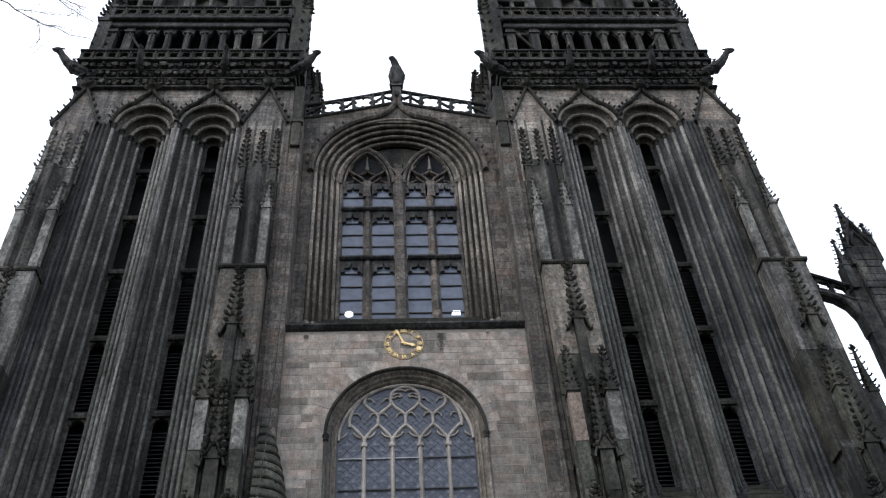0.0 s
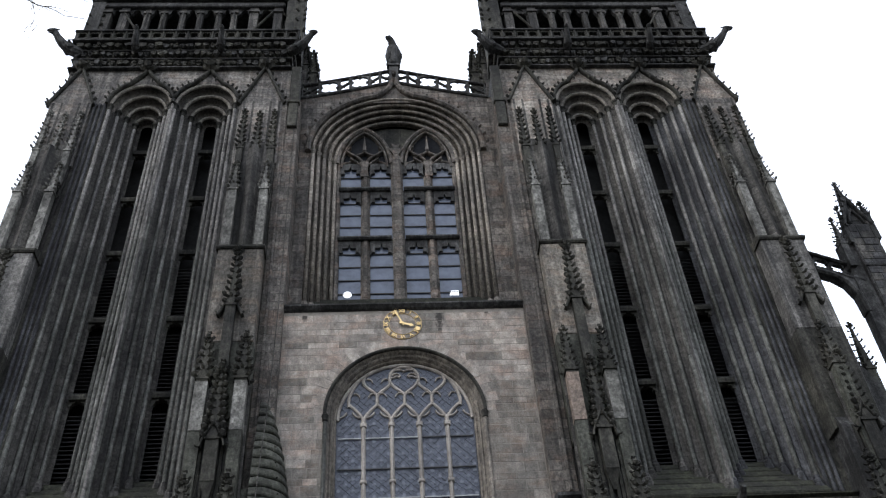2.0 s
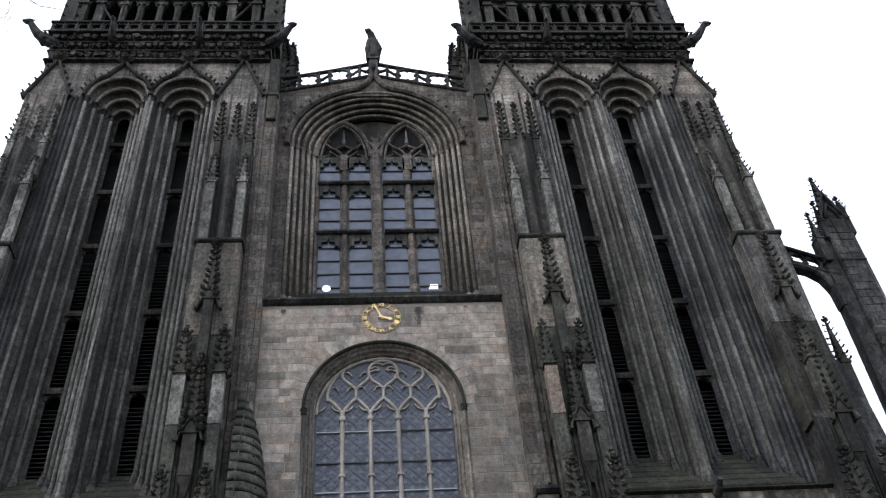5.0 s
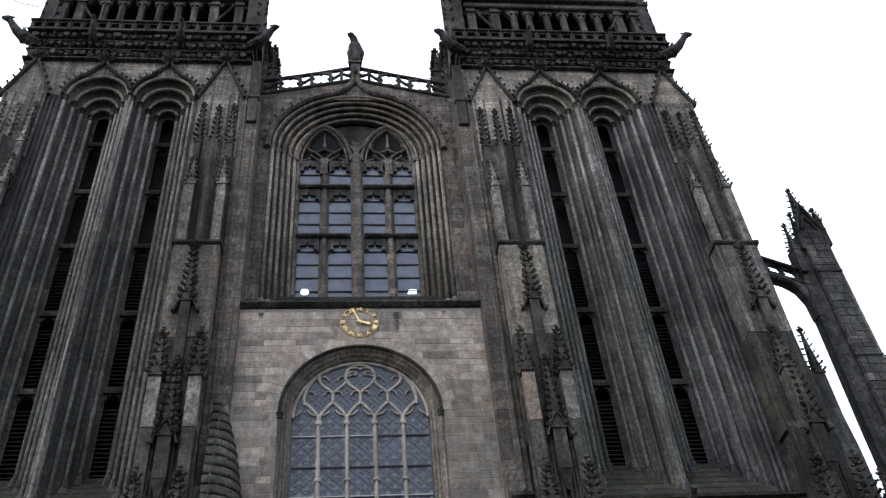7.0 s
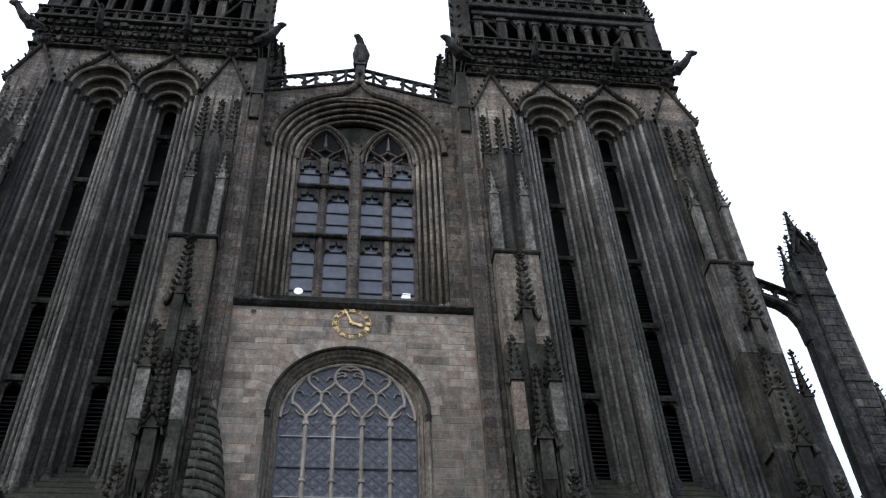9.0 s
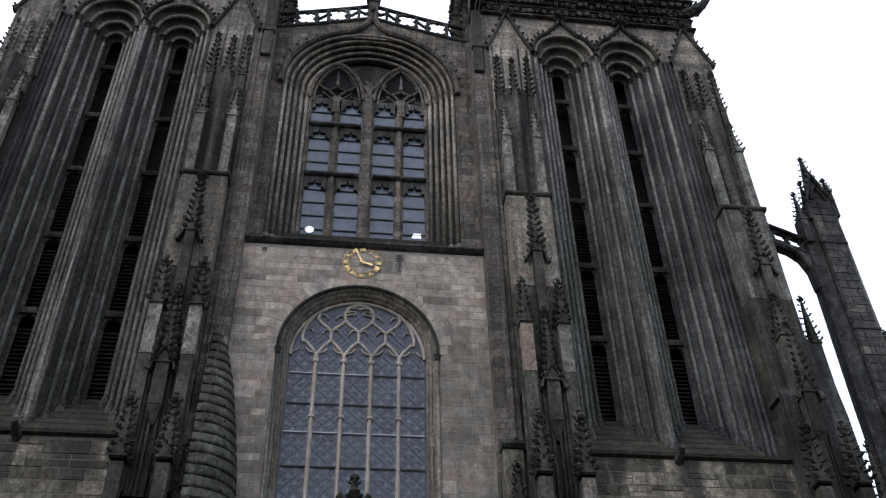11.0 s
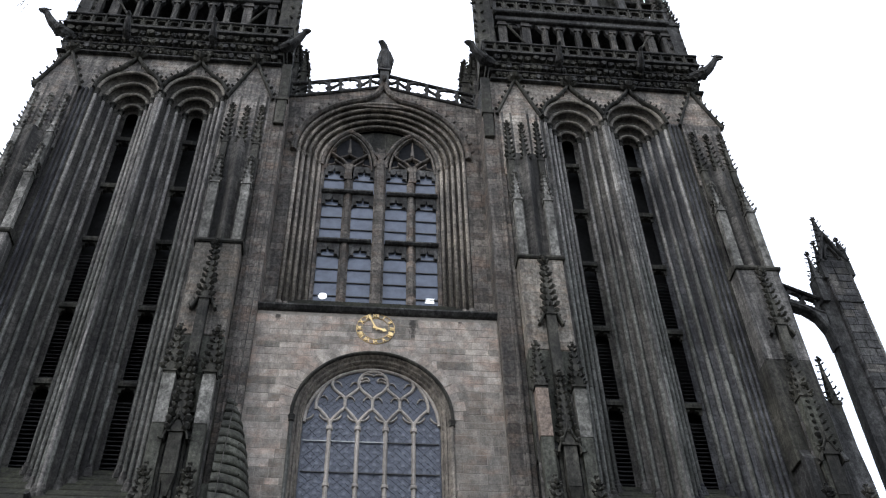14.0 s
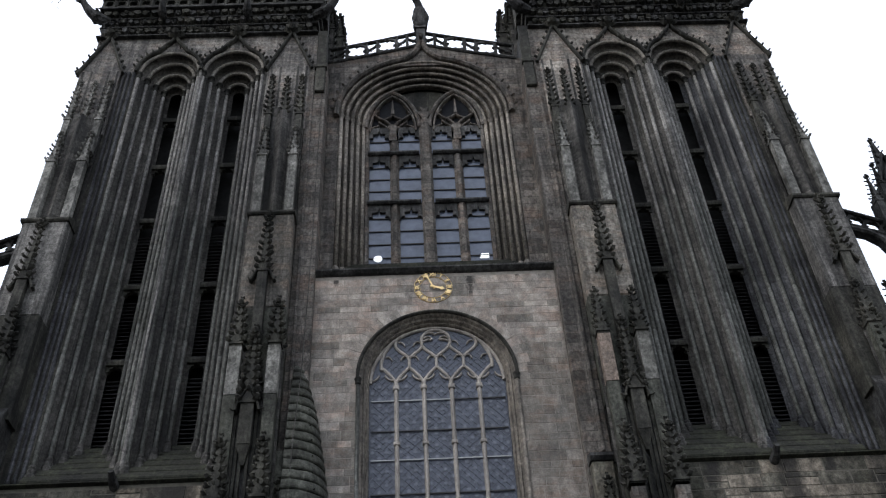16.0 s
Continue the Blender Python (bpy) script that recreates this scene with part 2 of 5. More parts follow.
GOLD = plain("gilding", (0.76, 0.56, 0.27), 0.35, 0.75, 0.15)
# Near black: the lack of light indoors is put into this colour.
INSIDE = plain("interior_shade_black", (0.02, 0.02, 0.02), 0.9)
PAVING = stone("paving", (0.1, 0.097, 0.094), (0.065, 0.064, 0.062), (0.04, 0.039, 0.037), 0.2, 0.05, 0.7, 0.4, (0.6, 0.3))
BARK = plain("bark", (0.09, 0.075, 0.06), 0.9)


def glass(name, colour, rough):
    m, nodes, links, bsdf = material(name)
    place = nodes.new("ShaderNodeNewGeometry").outputs["Position"]
    n = noise_at(nodes, links, place, 2.2, detail=3)
    links.new(mix_colour(nodes, links, "MIX", n, tuple(0.5 * c for c in colour), tuple(1.5 * c for c in colour)), bsdf.inputs["Base Color"])
    bsdf.inputs["Roughness"].default_value, bsdf.inputs["IOR"].default_value = rough, 1.45
    b = nodes.new("ShaderNodeBump")
    b.inputs["Strength"].default_value, b.inputs["Distance"].default_value = 0.25, 0.02
    links.new(n, b.inputs["Height"])
    links.new(b.outputs[0], bsdf.inputs["Normal"])
    return m


GLASS = glass("blue_grey_glass", (0.105, 0.125, 0.17), 0.15)
LEADED = glass("leaded_glass", (0.075, 0.086, 0.115), 0.3)


def glow(name, colour, strength):
    m, nodes, links, bsdf = material(name)
    bsdf.inputs["Base Color"].default_value = (0.8, 0.8, 0.8, 1)
    bsdf.inputs["Emission Color"].default_value = (*colour, 1)
    bsdf.inputs["Emission Strength"].default_value = strength
    return m


WHITE_GLOW = glow("white_glow", (0.9, 0.95, 1.0), 1.0)

# ---- shape helpers ----
def same(x):
    return x


XMAP = [same, False]  # how a tower's own width axis lies in the world, and whether it is mirrored


def part(name, bm, mat, parent, label="", smooth=False):
    if name == "wall":
        bmesh.ops.remove_doubles(bm, verts=bm.verts[:], dist=0.001)
    for v in bm.verts:
        v.co.x = XMAP[0](v.co.x)
    if XMAP[1]:
        bmesh.ops.reverse_faces(bm, faces=bm.faces[:])
    me = bpy.data.meshes.new(name)
    bm.to_mesh(me)
    bm.free()
    if smooth:
        for p in me.polygons:
            p.use_smooth = True
    me.materials.append(mat)
    ob = new(name, me)
    ob.parent = parent
    if label:
        tagged(ob, label)
    return ob


def thing(name, label, category, kind="", group=""):
    return tagged(new(name), label, category, group, kind)


def solid(bm, corners, faces):
    vs = [bm.verts.new(c) for c in corners]
    for f in faces:
        bm.faces.new([vs[k] for k in f])


def box(bm, x0, x1, y0, y1, z0, z1, chamfer=0.0):
    """A block; chamfer bevels the four edges of its front face."""
    c = chamfer
    if c <= 0:
        p = [(x, y, z) for y in (y0, y1) for x, z in ((x0, z0), (x1, z0), (x1, z1), (x0, z1))]
        solid(bm, p, ((0, 1, 2, 3), (5, 4, 7, 6), (4, 0, 3, 7), (1, 5, 6, 2), (3, 2, 6, 7), (4, 5, 1, 0)))
        return
    p = [(x, y0, z) for x, z in ((x0 + c, z0 + c), (x1 - c, z0 + c), (x1 - c, z1 - c), (x0 + c, z1 - c))]
    p += [(x, y, z) for y in (y0 + c, y1) for x, z in ((x0, z0), (x1, z0), (x1, z1), (x0, z1))]
    solid(bm, p, ((0, 1, 2, 3), (0, 4, 5, 1), (1, 5, 6, 2), (2, 6, 7, 3), (3, 7, 4, 0), (4, 8, 9, 5), (5, 9, 10, 6), (6, 10, 11, 7), (7, 11, 8, 4), (9, 8, 11, 10)))


def prism(bm, outline, y0, y1):
    """A flat outline in x and z (counter-clockwise as seen from the front), with depth."""
    n = len(outline)
    a = [bm.verts.new((x, y0, z)) for x, z in outline]
    b = [bm.verts.new((x, y1, z)) for x, z in outline]
    bm.faces.new(a)
    bm.faces.new(b[::-1])
    for k in range(n):
        bm.faces.new((a[k], b[k], b[(k + 1) % n], a[(k + 1) % n]))


def side_prism(bm, outline, x0, x1):
    """A flat outline in y and z, with width along x."""
    n = len(outline)
    a = [bm.verts.new((x0, y, z)) for y, z in outline]
    b = [bm.verts.new((x1, y, z)) for y, z in outline]
    bm.faces.new(a[::-1])
    bm.faces.new(b)
    for k in range(n):
        bm.faces.new((a[k], a[(k + 1) % n], b[(k + 1) % n], b[k]))


def arc(cx, cz, r, a0, a1, n=12, rise=1.0):
    return [(cx + r * math.cos(radians(a0 + (a1 - a0) * k / n)), cz + rise * r * math.sin(radians(a0 + (a1 - a0) * k / n))) for k in range(n + 1)]


def strip(bm, pts, w, y0, y1, nose=0.35, closed=False):
    """A stone rib of width w along a line in x and z, with chamfered front edges, from y0 (front) to y1."""
    n = len(pts)
    rings = []
    for k in range(n):
        a = pts[(k - 1) % n] if closed or k else pts[k]
        b = pts[(k + 1) % n] if closed or k < n - 1 else pts[k]
        dx, dz = b[0] - a[0], b[1] - a[1]
        l = math.hypot(dx, dz) or 1.0
        nx, nz = -dz / l, dx / l
        h = w / 2
        x, z = pts[k]
        yc = y0 + nose * w
        rings.append([bm.verts.new((x + s * nx, y, z + s * nz)) for s, y in ((h, y1), (h, yc), (h * 0.35, y0), (-h * 0.35, y0), (-h, yc), (-h, y1))])
    for k in range(n if closed else n - 1):
        a, b = rings[k], rings[(k + 1) % n]
        for j in range(5):
            bm.faces.new((a[j], a[j + 1], b[j + 1], b[j]))
    if not closed:
        bm.faces.new(rings[0][::-1])
        bm.faces.new(rings[-1])


def arch_sweep(bm, cx, zs, z0, profile, n=16, rise=1.0, jambs=True, head=True):
    """A moulded arch and its jambs: profile holds (radius, depth) from the outside in."""
    rings = []
    for k in range(-1, n + 2):
        if k < 0:
            rings.append([bm.verts.new((cx + r, y, z0)) for r, y in profile])
        elif k > n:
            rings.append([bm.verts.new((cx - r, y, z0)) for r, y in profile])
        else:
            c, s = math.cos(math.pi * k / n), math.sin(math.pi * k / n)
            rings.append([bm.verts.new((cx + r * c, y, zs + rise * r * s)) for r, y in profile])
    for k, (a, b) in enumerate(zip(rings, rings[1:])):
        if jambs if k in (0, n + 1) else head:
            for j in range(len(profile) - 1):
                bm.faces.new((a[j], b[j], b[j + 1], a[j + 1]))
    bmesh.ops.delete(bm, geom=[v for v in bm.verts if not v.link_faces], context="VERTS")


def orders_of(r0, y0, r1, y1, orders, roll):
    """Centres of the slim rolls of a splayed jamb, and the section of the broad hollows between them."""
    length = math.hypot(r1 - r0, y1 - y0)
    ux, uy = (r1 - r0) / length, (y1 - y0) / length
    nx, ny = (-uy, ux) if ux < 0 else (uy, -ux)
    bay = length / orders
    rolls = [(r0 + ux * (o * bay + roll * 1.2) + nx * roll * 0.55, y0 + uy * (o * bay + roll * 1.2) + ny * roll * 0.55) for o in range(orders)]
    section = []
    for o in range(orders):
        for t in (0.0, 0.06, 0.14, 0.26, 0.38, 0.46, 0.48, 0.53, 0.58, 0.6, 0.68, 0.78, 0.88, 0.96, 1.0):
            off = -1.7 * roll * (1 - abs(2 * t - 1) ** 4) + (0.75 * roll if 0.47 < t < 0.59 else 0.0)  # with a thin fillet
            d = (o + t) * bay
            section.append((r0 + ux * d + nx * off, y0 + uy * d + ny * off))
    return rolls, section + [(r1, y1)]


def arch_roll(bm, cx, zs, r, y, w, n=20, rise=1.0):
    """A round moulding bent along an arch."""
    tube(bm, [(cx + r * math.cos(math.pi * k / n), y, zs + rise * r * math.sin(math.pi * k / n)) for k in range(n + 1)], [w] * (n + 1), 8)


def arched_wall(bm, cx, r, zs, x0, x1, ztop, y0, y1, n=16, rise=1.0):
    """The wall above and beside the head of a round arch, from its springing up to ztop."""
    pts = arc(cx, zs, r, 180, 0, n, rise)
    tops = [(x0, ztop)] + [(x0 + (x1 - x0) * k / n, ztop) for k in range(1, n)] + [(x1, ztop)]
    for k in range(n):
        a, b, c, d = pts[k], pts[k + 1], tops[k + 1], tops[k]
        prism(bm, [a, b, c, d], y0, y1)
    if x0 < cx - r - 1e-4:
        prism(bm, [(x0, zs), (cx - r, zs), (x0, ztop)], y0, y1)
    if x1 > cx + r + 1e-4:
        prism(bm, [(cx + r, zs), (x1, zs), (x1, ztop)], y0, y1)


def crocket(bm, x, y, z, dx, dy, s):
    """A bunched stone leaf on a short stalk that stands out towards (dx, dy)."""
    sx, sy = -dy, dx
    rings = []
    for out, up, w, nx, nz in ((-0.3, -0.2, 0.3, 0.4, 0.9), (0.25, -0.26, 0.32, 0.3, 0.95), (0.62, -0.14, 0.44, -0.3, 0.8), (0.86, 0.16, 0.4, -0.9, 0.2), (0.7, 0.42, 0.16, -0.6, -0.7)):
        o, u = s * out, s * up
        ring = []
        for a, b in ((1, 0), (0, 1), (-1, 0), (0, -1)):
            ring.append(bm.verts.new((x + o * dx + s * w * (a * sx + 0.8 * b * nx * dx), y + o * dy + s * w * (a * sy + 0.8 * b * nx * dy), z + u + s * w * 0.8 * b * nz)))
        rings.append(ring)
    for a, b in zip(rings, rings[1:]):
        for j in range(4):
            bm.faces.new((a[j], a[(j + 1) % 4], b[(j + 1) % 4], b[j]))
    bm.faces.new(rings[-1])


def spirelet(bm, x, y, z0, z1, w, n=6, size=0.14, turn=0.0, finial=True):
    """A crocketed spirelet of base half-width w."""
    base = [(x + w * 1.414 * math.cos(radians(45 + 90 * k + turn)), y + w * 1.414 * math.sin(radians(45 + 90 * k + turn))) for k in range(4)]
    tip = 0.16
    p = [(a, b, z0) for a, b in base] + [(x + tip * (a - x), y + tip * (b - y), z1) for a, b in base]
    solid(bm, p, ((0, 1, 5, 4), (1, 2, 6, 5), (2, 3, 7, 6), (3, 0, 4, 7), (4, 5, 6, 7), (3, 2, 1, 0)))
    n = round(1.05 * n)
    for k in range(n):
        t = (k + 0.4) / n
        f = 1 - t * (1 - tip)
        for a, b in base:
            l = math.hypot(a - x, b - y)
            dx, dy = (a - x) / l, (b - y) / l
            crocket(bm, x + f * (a - x), y + f * (b - y), z0 + t * (z1 - z0) + random.uniform(-0.02, 0.02), dx, dy, size * (1.12 - 0.35 * t) * random.uniform(0.8, 1.2))
    if finial:
        for k in range(4):
            c, s = math.cos(radians(90 * k + turn)), math.sin(radians(90 * k + turn))
            crocket(bm, x, y, z1 + 0.02, c, s, size * 1.05)
        post(bm, x, y, 0.3 * size, z1 - 0.1, z1 + 1.5 * size, turn, 0.18 * size)
        for k in range(4):
            c, s = math.cos(radians(90 * k + 45 + turn)), math.sin(radians(90 * k + 45 + turn))
            crocket(bm, x, y, z1 + 1.35 * size, c, s, size * 0.45)


def post(bm, x, y, w, z0, z1, turn=0.0, top=None):
    """A square shaft of half-width w."""
    t = w if top is None else top
    p = []
    for h, z in ((w, z0), (t, z1)):
        p += [(x + h * 1.414 * math.cos(radians(45 + 90 * k + turn)), y + h * 1.414 * math.sin(radians(45 + 90 * k + turn)), z) for k in range(4)]
    solid(bm, p, ((0, 1, 5, 4), (1, 2, 6, 5), (2, 3, 7, 6), (3, 0, 4, 7), (4, 5, 6, 7), (3, 2, 1, 0)))


def pinnacle(bm, x, y, w, z0, zs, z1, n=6, size=0.13, turn=0.0):
    """A square shaft with little gables at its head and a crocketed spirelet."""
    post(bm, x, y, w, z0, zs, turn)
    post(bm, x, y, w * 1.25, zs - 0.06, zs + 0.03, turn)
    for k in range(4):
        c, s = math.cos(radians(90 * k + turn)), math.sin(radians(90 * k + turn))
        gx, gy = x + w * 1.1 * c, y + w * 1.1 * s
        solid(bm, [(gx + s * w, gy - c * w, zs), (gx - s * w, gy + c * w, zs), (gx, gy, zs + 2.4 * w), (x, y, zs + 2.0 * w)], ((0, 1, 2), (1, 3, 2), (0, 2, 3)))
        crocket(bm, gx, gy, zs + 2.2 * w, c, s, size * 0.7)
    spirelet(bm, x, y, zs, z1, w * 0.92, n, size, turn)


def tube(bm, pts, radii, n=6):
    """A round limb along a line of points."""
    rings = []
    for k, p in enumerate(pts):
        d = (Vector(pts[min(k + 1, len(pts) - 1)]) - Vector(pts[max(k - 1, 0)])).normalized()
        side = d.cross(Vector((0.3, 0.2, 1.0))).normalized()
        up = side.cross(d)
        rings.append([bm.verts.new(Vector(p) + radii[k] * (math.cos(2 * math.pi * j / n) * side + math.sin(2 * math.pi * j / n) * up)) for j in range(n)])
    for a, b in zip(rings, rings[1:]):
        for j in range(n):
            bm.faces.new((a[j], a[(j + 1) % n], b[(j + 1) % n], b[j]))
    bm.faces.new(rings[0][::-1])
    bm.faces.new(rings[-1])


def lathe(bm, x, y, section, n=20):
    rings = [[bm.verts.new((x + r * math.cos(2 * math.pi * j / n), y + r * math.sin(2 * math.pi * j / n), z)) for j in range(n)] for r, z in section]
    for a, b in zip(rings, rings[1:]):
        for j in range(n):
            bm.faces.new((a[j], a[(j + 1) % n], b[(j + 1) % n], b[j]))
    bm.faces.new(rings[0][::-1])
    bm.faces.new(rings[-1])


def quatrefoil(cx, cz, r, n=5):
    """The outline of four joined round lobes."""
    pts = []
    for k in range(4):
        a = 90 * k + 45
        lx, lz = cx + 0.52 * r * math.cos(radians(a)), cz + 0.52 * r * math.sin(radians(a))
        pts += [(lx + 0.5 * r * math.cos(radians(a + d)), lz + 0.5 * r * math.sin(radians(a + d))) for d in np.linspace(-105, 105, n)]
    return pts


def ring_panel(bm, x0, x1, z0, z1, y0, y1, r, lean0=0.0, lean1=0.0, n=5):
    """A panel pierced by a quatrefoil; its lower and upper edges may slope (lean: rise from x0 to x1)."""
    cx, cz = (x0 + x1) / 2, (z0 + z1) / 2 + (lean0 + lean1) / 4
    inner = quatrefoil(cx, cz, r, n)
    outer = []
    for x, z in inner:
        dx, dz = x - cx, z - cz
        t = 1e9
        if abs(dx) > 1e-6:
            t = min(t, ((x1 - cx) if dx > 0 else (x0 - cx)) / dx)
        slope0, slope1 = lean0 / (x1 - x0), lean1 / (x1 - x0)
        for base, slope in ((z0, slope0), (z1, slope1)):
            k = dz - slope * dx
            if abs(k) > 1e-6:
                s = (base + slope * (cx - x0) - cz) / k
                if s > 0:
                    t = min(t, s)
        outer.append((cx + t * dx, cz + t * dz))
    m = len(inner)
    for y in (y0, y1):
        a = [bm.verts.new((x, y, z)) for x, z in inner]
        b = [bm.verts.new((x, y, z)) for x, z in outer]
        for k in range(m):
            j = (k + 1) % m
            bm.faces.new((a[k], b[k], b[j], a[j]) if y == y1 else (a[j], b[j], b[k], a[k]))
        if y == y0:
            front = a
        else:
            for k in range(m):
                j = (k + 1) % m
                bm.faces.new((front[k], front[j], a[j], a[k]))


def curve(p0, p1, bend0, bend1, n=8):
    """An S-shaped or bowed line between two points with given end directions."""
    out = []
    for k in range(n + 1):
        t = k / n
        a, b, c, d = (1 - t) ** 3, 3 * t * (1 - t) ** 2, 3 * t * t * (1 - t), t**3
        out.append(tuple(a * p0[i] + b * (p0[i] + bend0[i]) + c * (p1[i] - bend1[i]) + d * p1[i] for i in (0, 1)))
    return out


# ---- ground ----
bm = bmesh.new()
box(bm, -900, 900, -900, 900, -0.5, 0.0)
ground = part("ground", bm, PAVING, None)
tagged(ground, "grey stone paving of the church square", "ground", kind="structure")

# unseen plain fronts added behind and beside the viewer to cut low sky light
for name, x0, x1, y0, y1, h in (("house_row", -60, 60, -62, -52, 15), ("house_row", -60, -42, -52, 10, 13), ("house_row", 42, 60, -52, 10, 13)):
    bm = bmesh.new()
    side_prism(bm, [(y0, 0), (y1, 0), (y1, h), ((y0 + y1) / 2, h + 4), (y0, h)], x0, x1)
    row = part(name, bm, LOWER, None)
    tagged(row, "plain unseen house fronts added to cut the low sky light", "houses", kind="structure")

# ---- central bay between the towers ----
front = thing("church_front", "pale granite church front with clock and two arched windows", "church front", kind="structure")
W_R, W_S = 2.46, 18.62  # lower window: radius of its arch in the wall, height of its springing
bm = bmesh.new()
for x0, x1 in ((-4.7, -W_R), (W_R, 4.7)):
    box(bm, x0, x1, 0.007, 1.0, 0, W_S)
box(bm, -W_R, W_R, 0.007, 1.0, 0, 13.3)
arched_wall(bm, 0, W_R, W_S, -4.7, 4.7, 22.95, 0.007, 1.0, 24)
lower_wall = part("wall", bm, plain("lime_mortar", (0.28, 0.255, 0.225), 0.95), front, "mortared backing of the ashlar wall")

# upper wall, set back behind the sill course
U_R, U_S = 3.52, 32.1
bm = bmesh.new()
box(bm, -4.7, -U_R, 0.6, 1.6, 22.5, U_S)
box(bm, U_R, 4.7, 0.6, 1.6, 22.5, U_S)
arched_wall(bm, 0, U_R, U_S, -4.7, 4.7, 35.63, 0.6, 1.6, 24)
prism(bm, [(-4.7, 35.3), (4.7, 35.3), (4.15, 35.46), (3.2, 35.75), (2.4, 36.02), (1.6, 36.28), (0.8, 36.5), (0.0, 36.75), (-0.8, 36.5), (-1.6, 36.28), (-2.4, 36.02), (-3.2, 35.75), (-4.15, 35.46)], 0.603, 1.0)
upper_wall = part("wall", bm, BAY, front, "brown granite upper wall with streaks")

# sill course
bm = bmesh.new()
side_prism(bm, [(0.7, 22.8), (-0.02, 22.82), (-0.1, 22.86), (-0.2, 22.96), (-0.2, 23.02), (0.7, 23.4)], -4.15, 4.25)
part("sill_course", bm, BLACK, front, "black mossy projecting string course")
bm = bmesh.new()
for k in range(5):
    side_prism(bm, [(0.5 + 0.16 * k, 23.2 + 0.22 * k), (0.34 + 0.16 * k, 23.2 + 0.22 * k), (0.34 + 0.16 * k, 23.33 + 0.22 * k), (1.4, 23.5 + 0.25 * k), (1.4, 23.2)], -3.5, 3.5)
part("sill_slope", bm, MOSSY, front, "green mossy sloping sill")

# upper window
win = part("window", bmesh.new(), BAY, front, "tall round-arched window with stone tracery and bluish glass")
u_rolls, u_section = orders_of(U_R, 0.6, 2.42, 1.34, 5, 0.07)
bm = bmesh.new()
arch_sweep(bm, 0, U_S, 23.0, u_section, 28)
part("jamb_moulding", bm, JAMB, win)
for k, (r, y) in enumerate(u_rolls):
    bm = bmesh.new()
    arch_roll(bm, 0, U_S, r, y, 0.075, 28)
    part("arch_roll", bm, MOULD, win, smooth=True)
for s in (-1, 1):
    for k, (r, y) in enumerate(u_rolls):
        t = k / 5
        bm = bmesh.new()
        lathe(bm, s * r, y, [(0.075, 23.4 + 0.25 * t), (0.075, U_S)], 10)
        part("shaft", bm, MOULD, win, smooth=True)
        bm = bmesh.new()
        lathe(bm, s * r, y, [(0.09, U_S - 0.2), (0.11, U_S - 0.08), (0.13, U_S)], 8)
        part("capital", bm, MOULD, win)
        bm = bmesh.new()
        lathe(bm, s * r, y, [(0.16, 23.2), (0.15, 23.6 + 0.25 * t), (0.11, 23.8 + 0.25 * t)], 8)
        part("shaft_base", bm, MOULD, win)
bm = bmesh.new()
hood = arc(0, U_S, U_R + 0.12, -2, 77, 16) + [(0.52, 35.88), (0.3, 36.15), (0.13, 36.5), (0.0, 37.0)]
strip(bm, hood, 0.24, 0.38, 0.62)
strip(bm, [(-x, z) for x, z in hood], 0.24, 0.38, 0.62)
for s in (-1, 1):
    for k in range(10):
        a = radians(4 + 8 * k)
        crocket(bm, s * (U_R + 0.25) * math.cos(a), 0.45, U_S + (U_R + 0.22) * math.sin(a), s * 0.8 * math.cos(a), -0.6, 0.15)
crocket(bm, 0, 0.4, 37.0, 0, -1, 0.25)
part("hood_mould", bm, BAY, win, "crocketed hood mould rising to a point")
T_Y = 1.2
bm = bmesh.new()
box(bm, -0.24, 0.24, T_Y - 0.1, T_Y + 0.3, 24.0, 32.4, 0.1)
part("mullion", bm, BAY, win, "thick middle mullion")
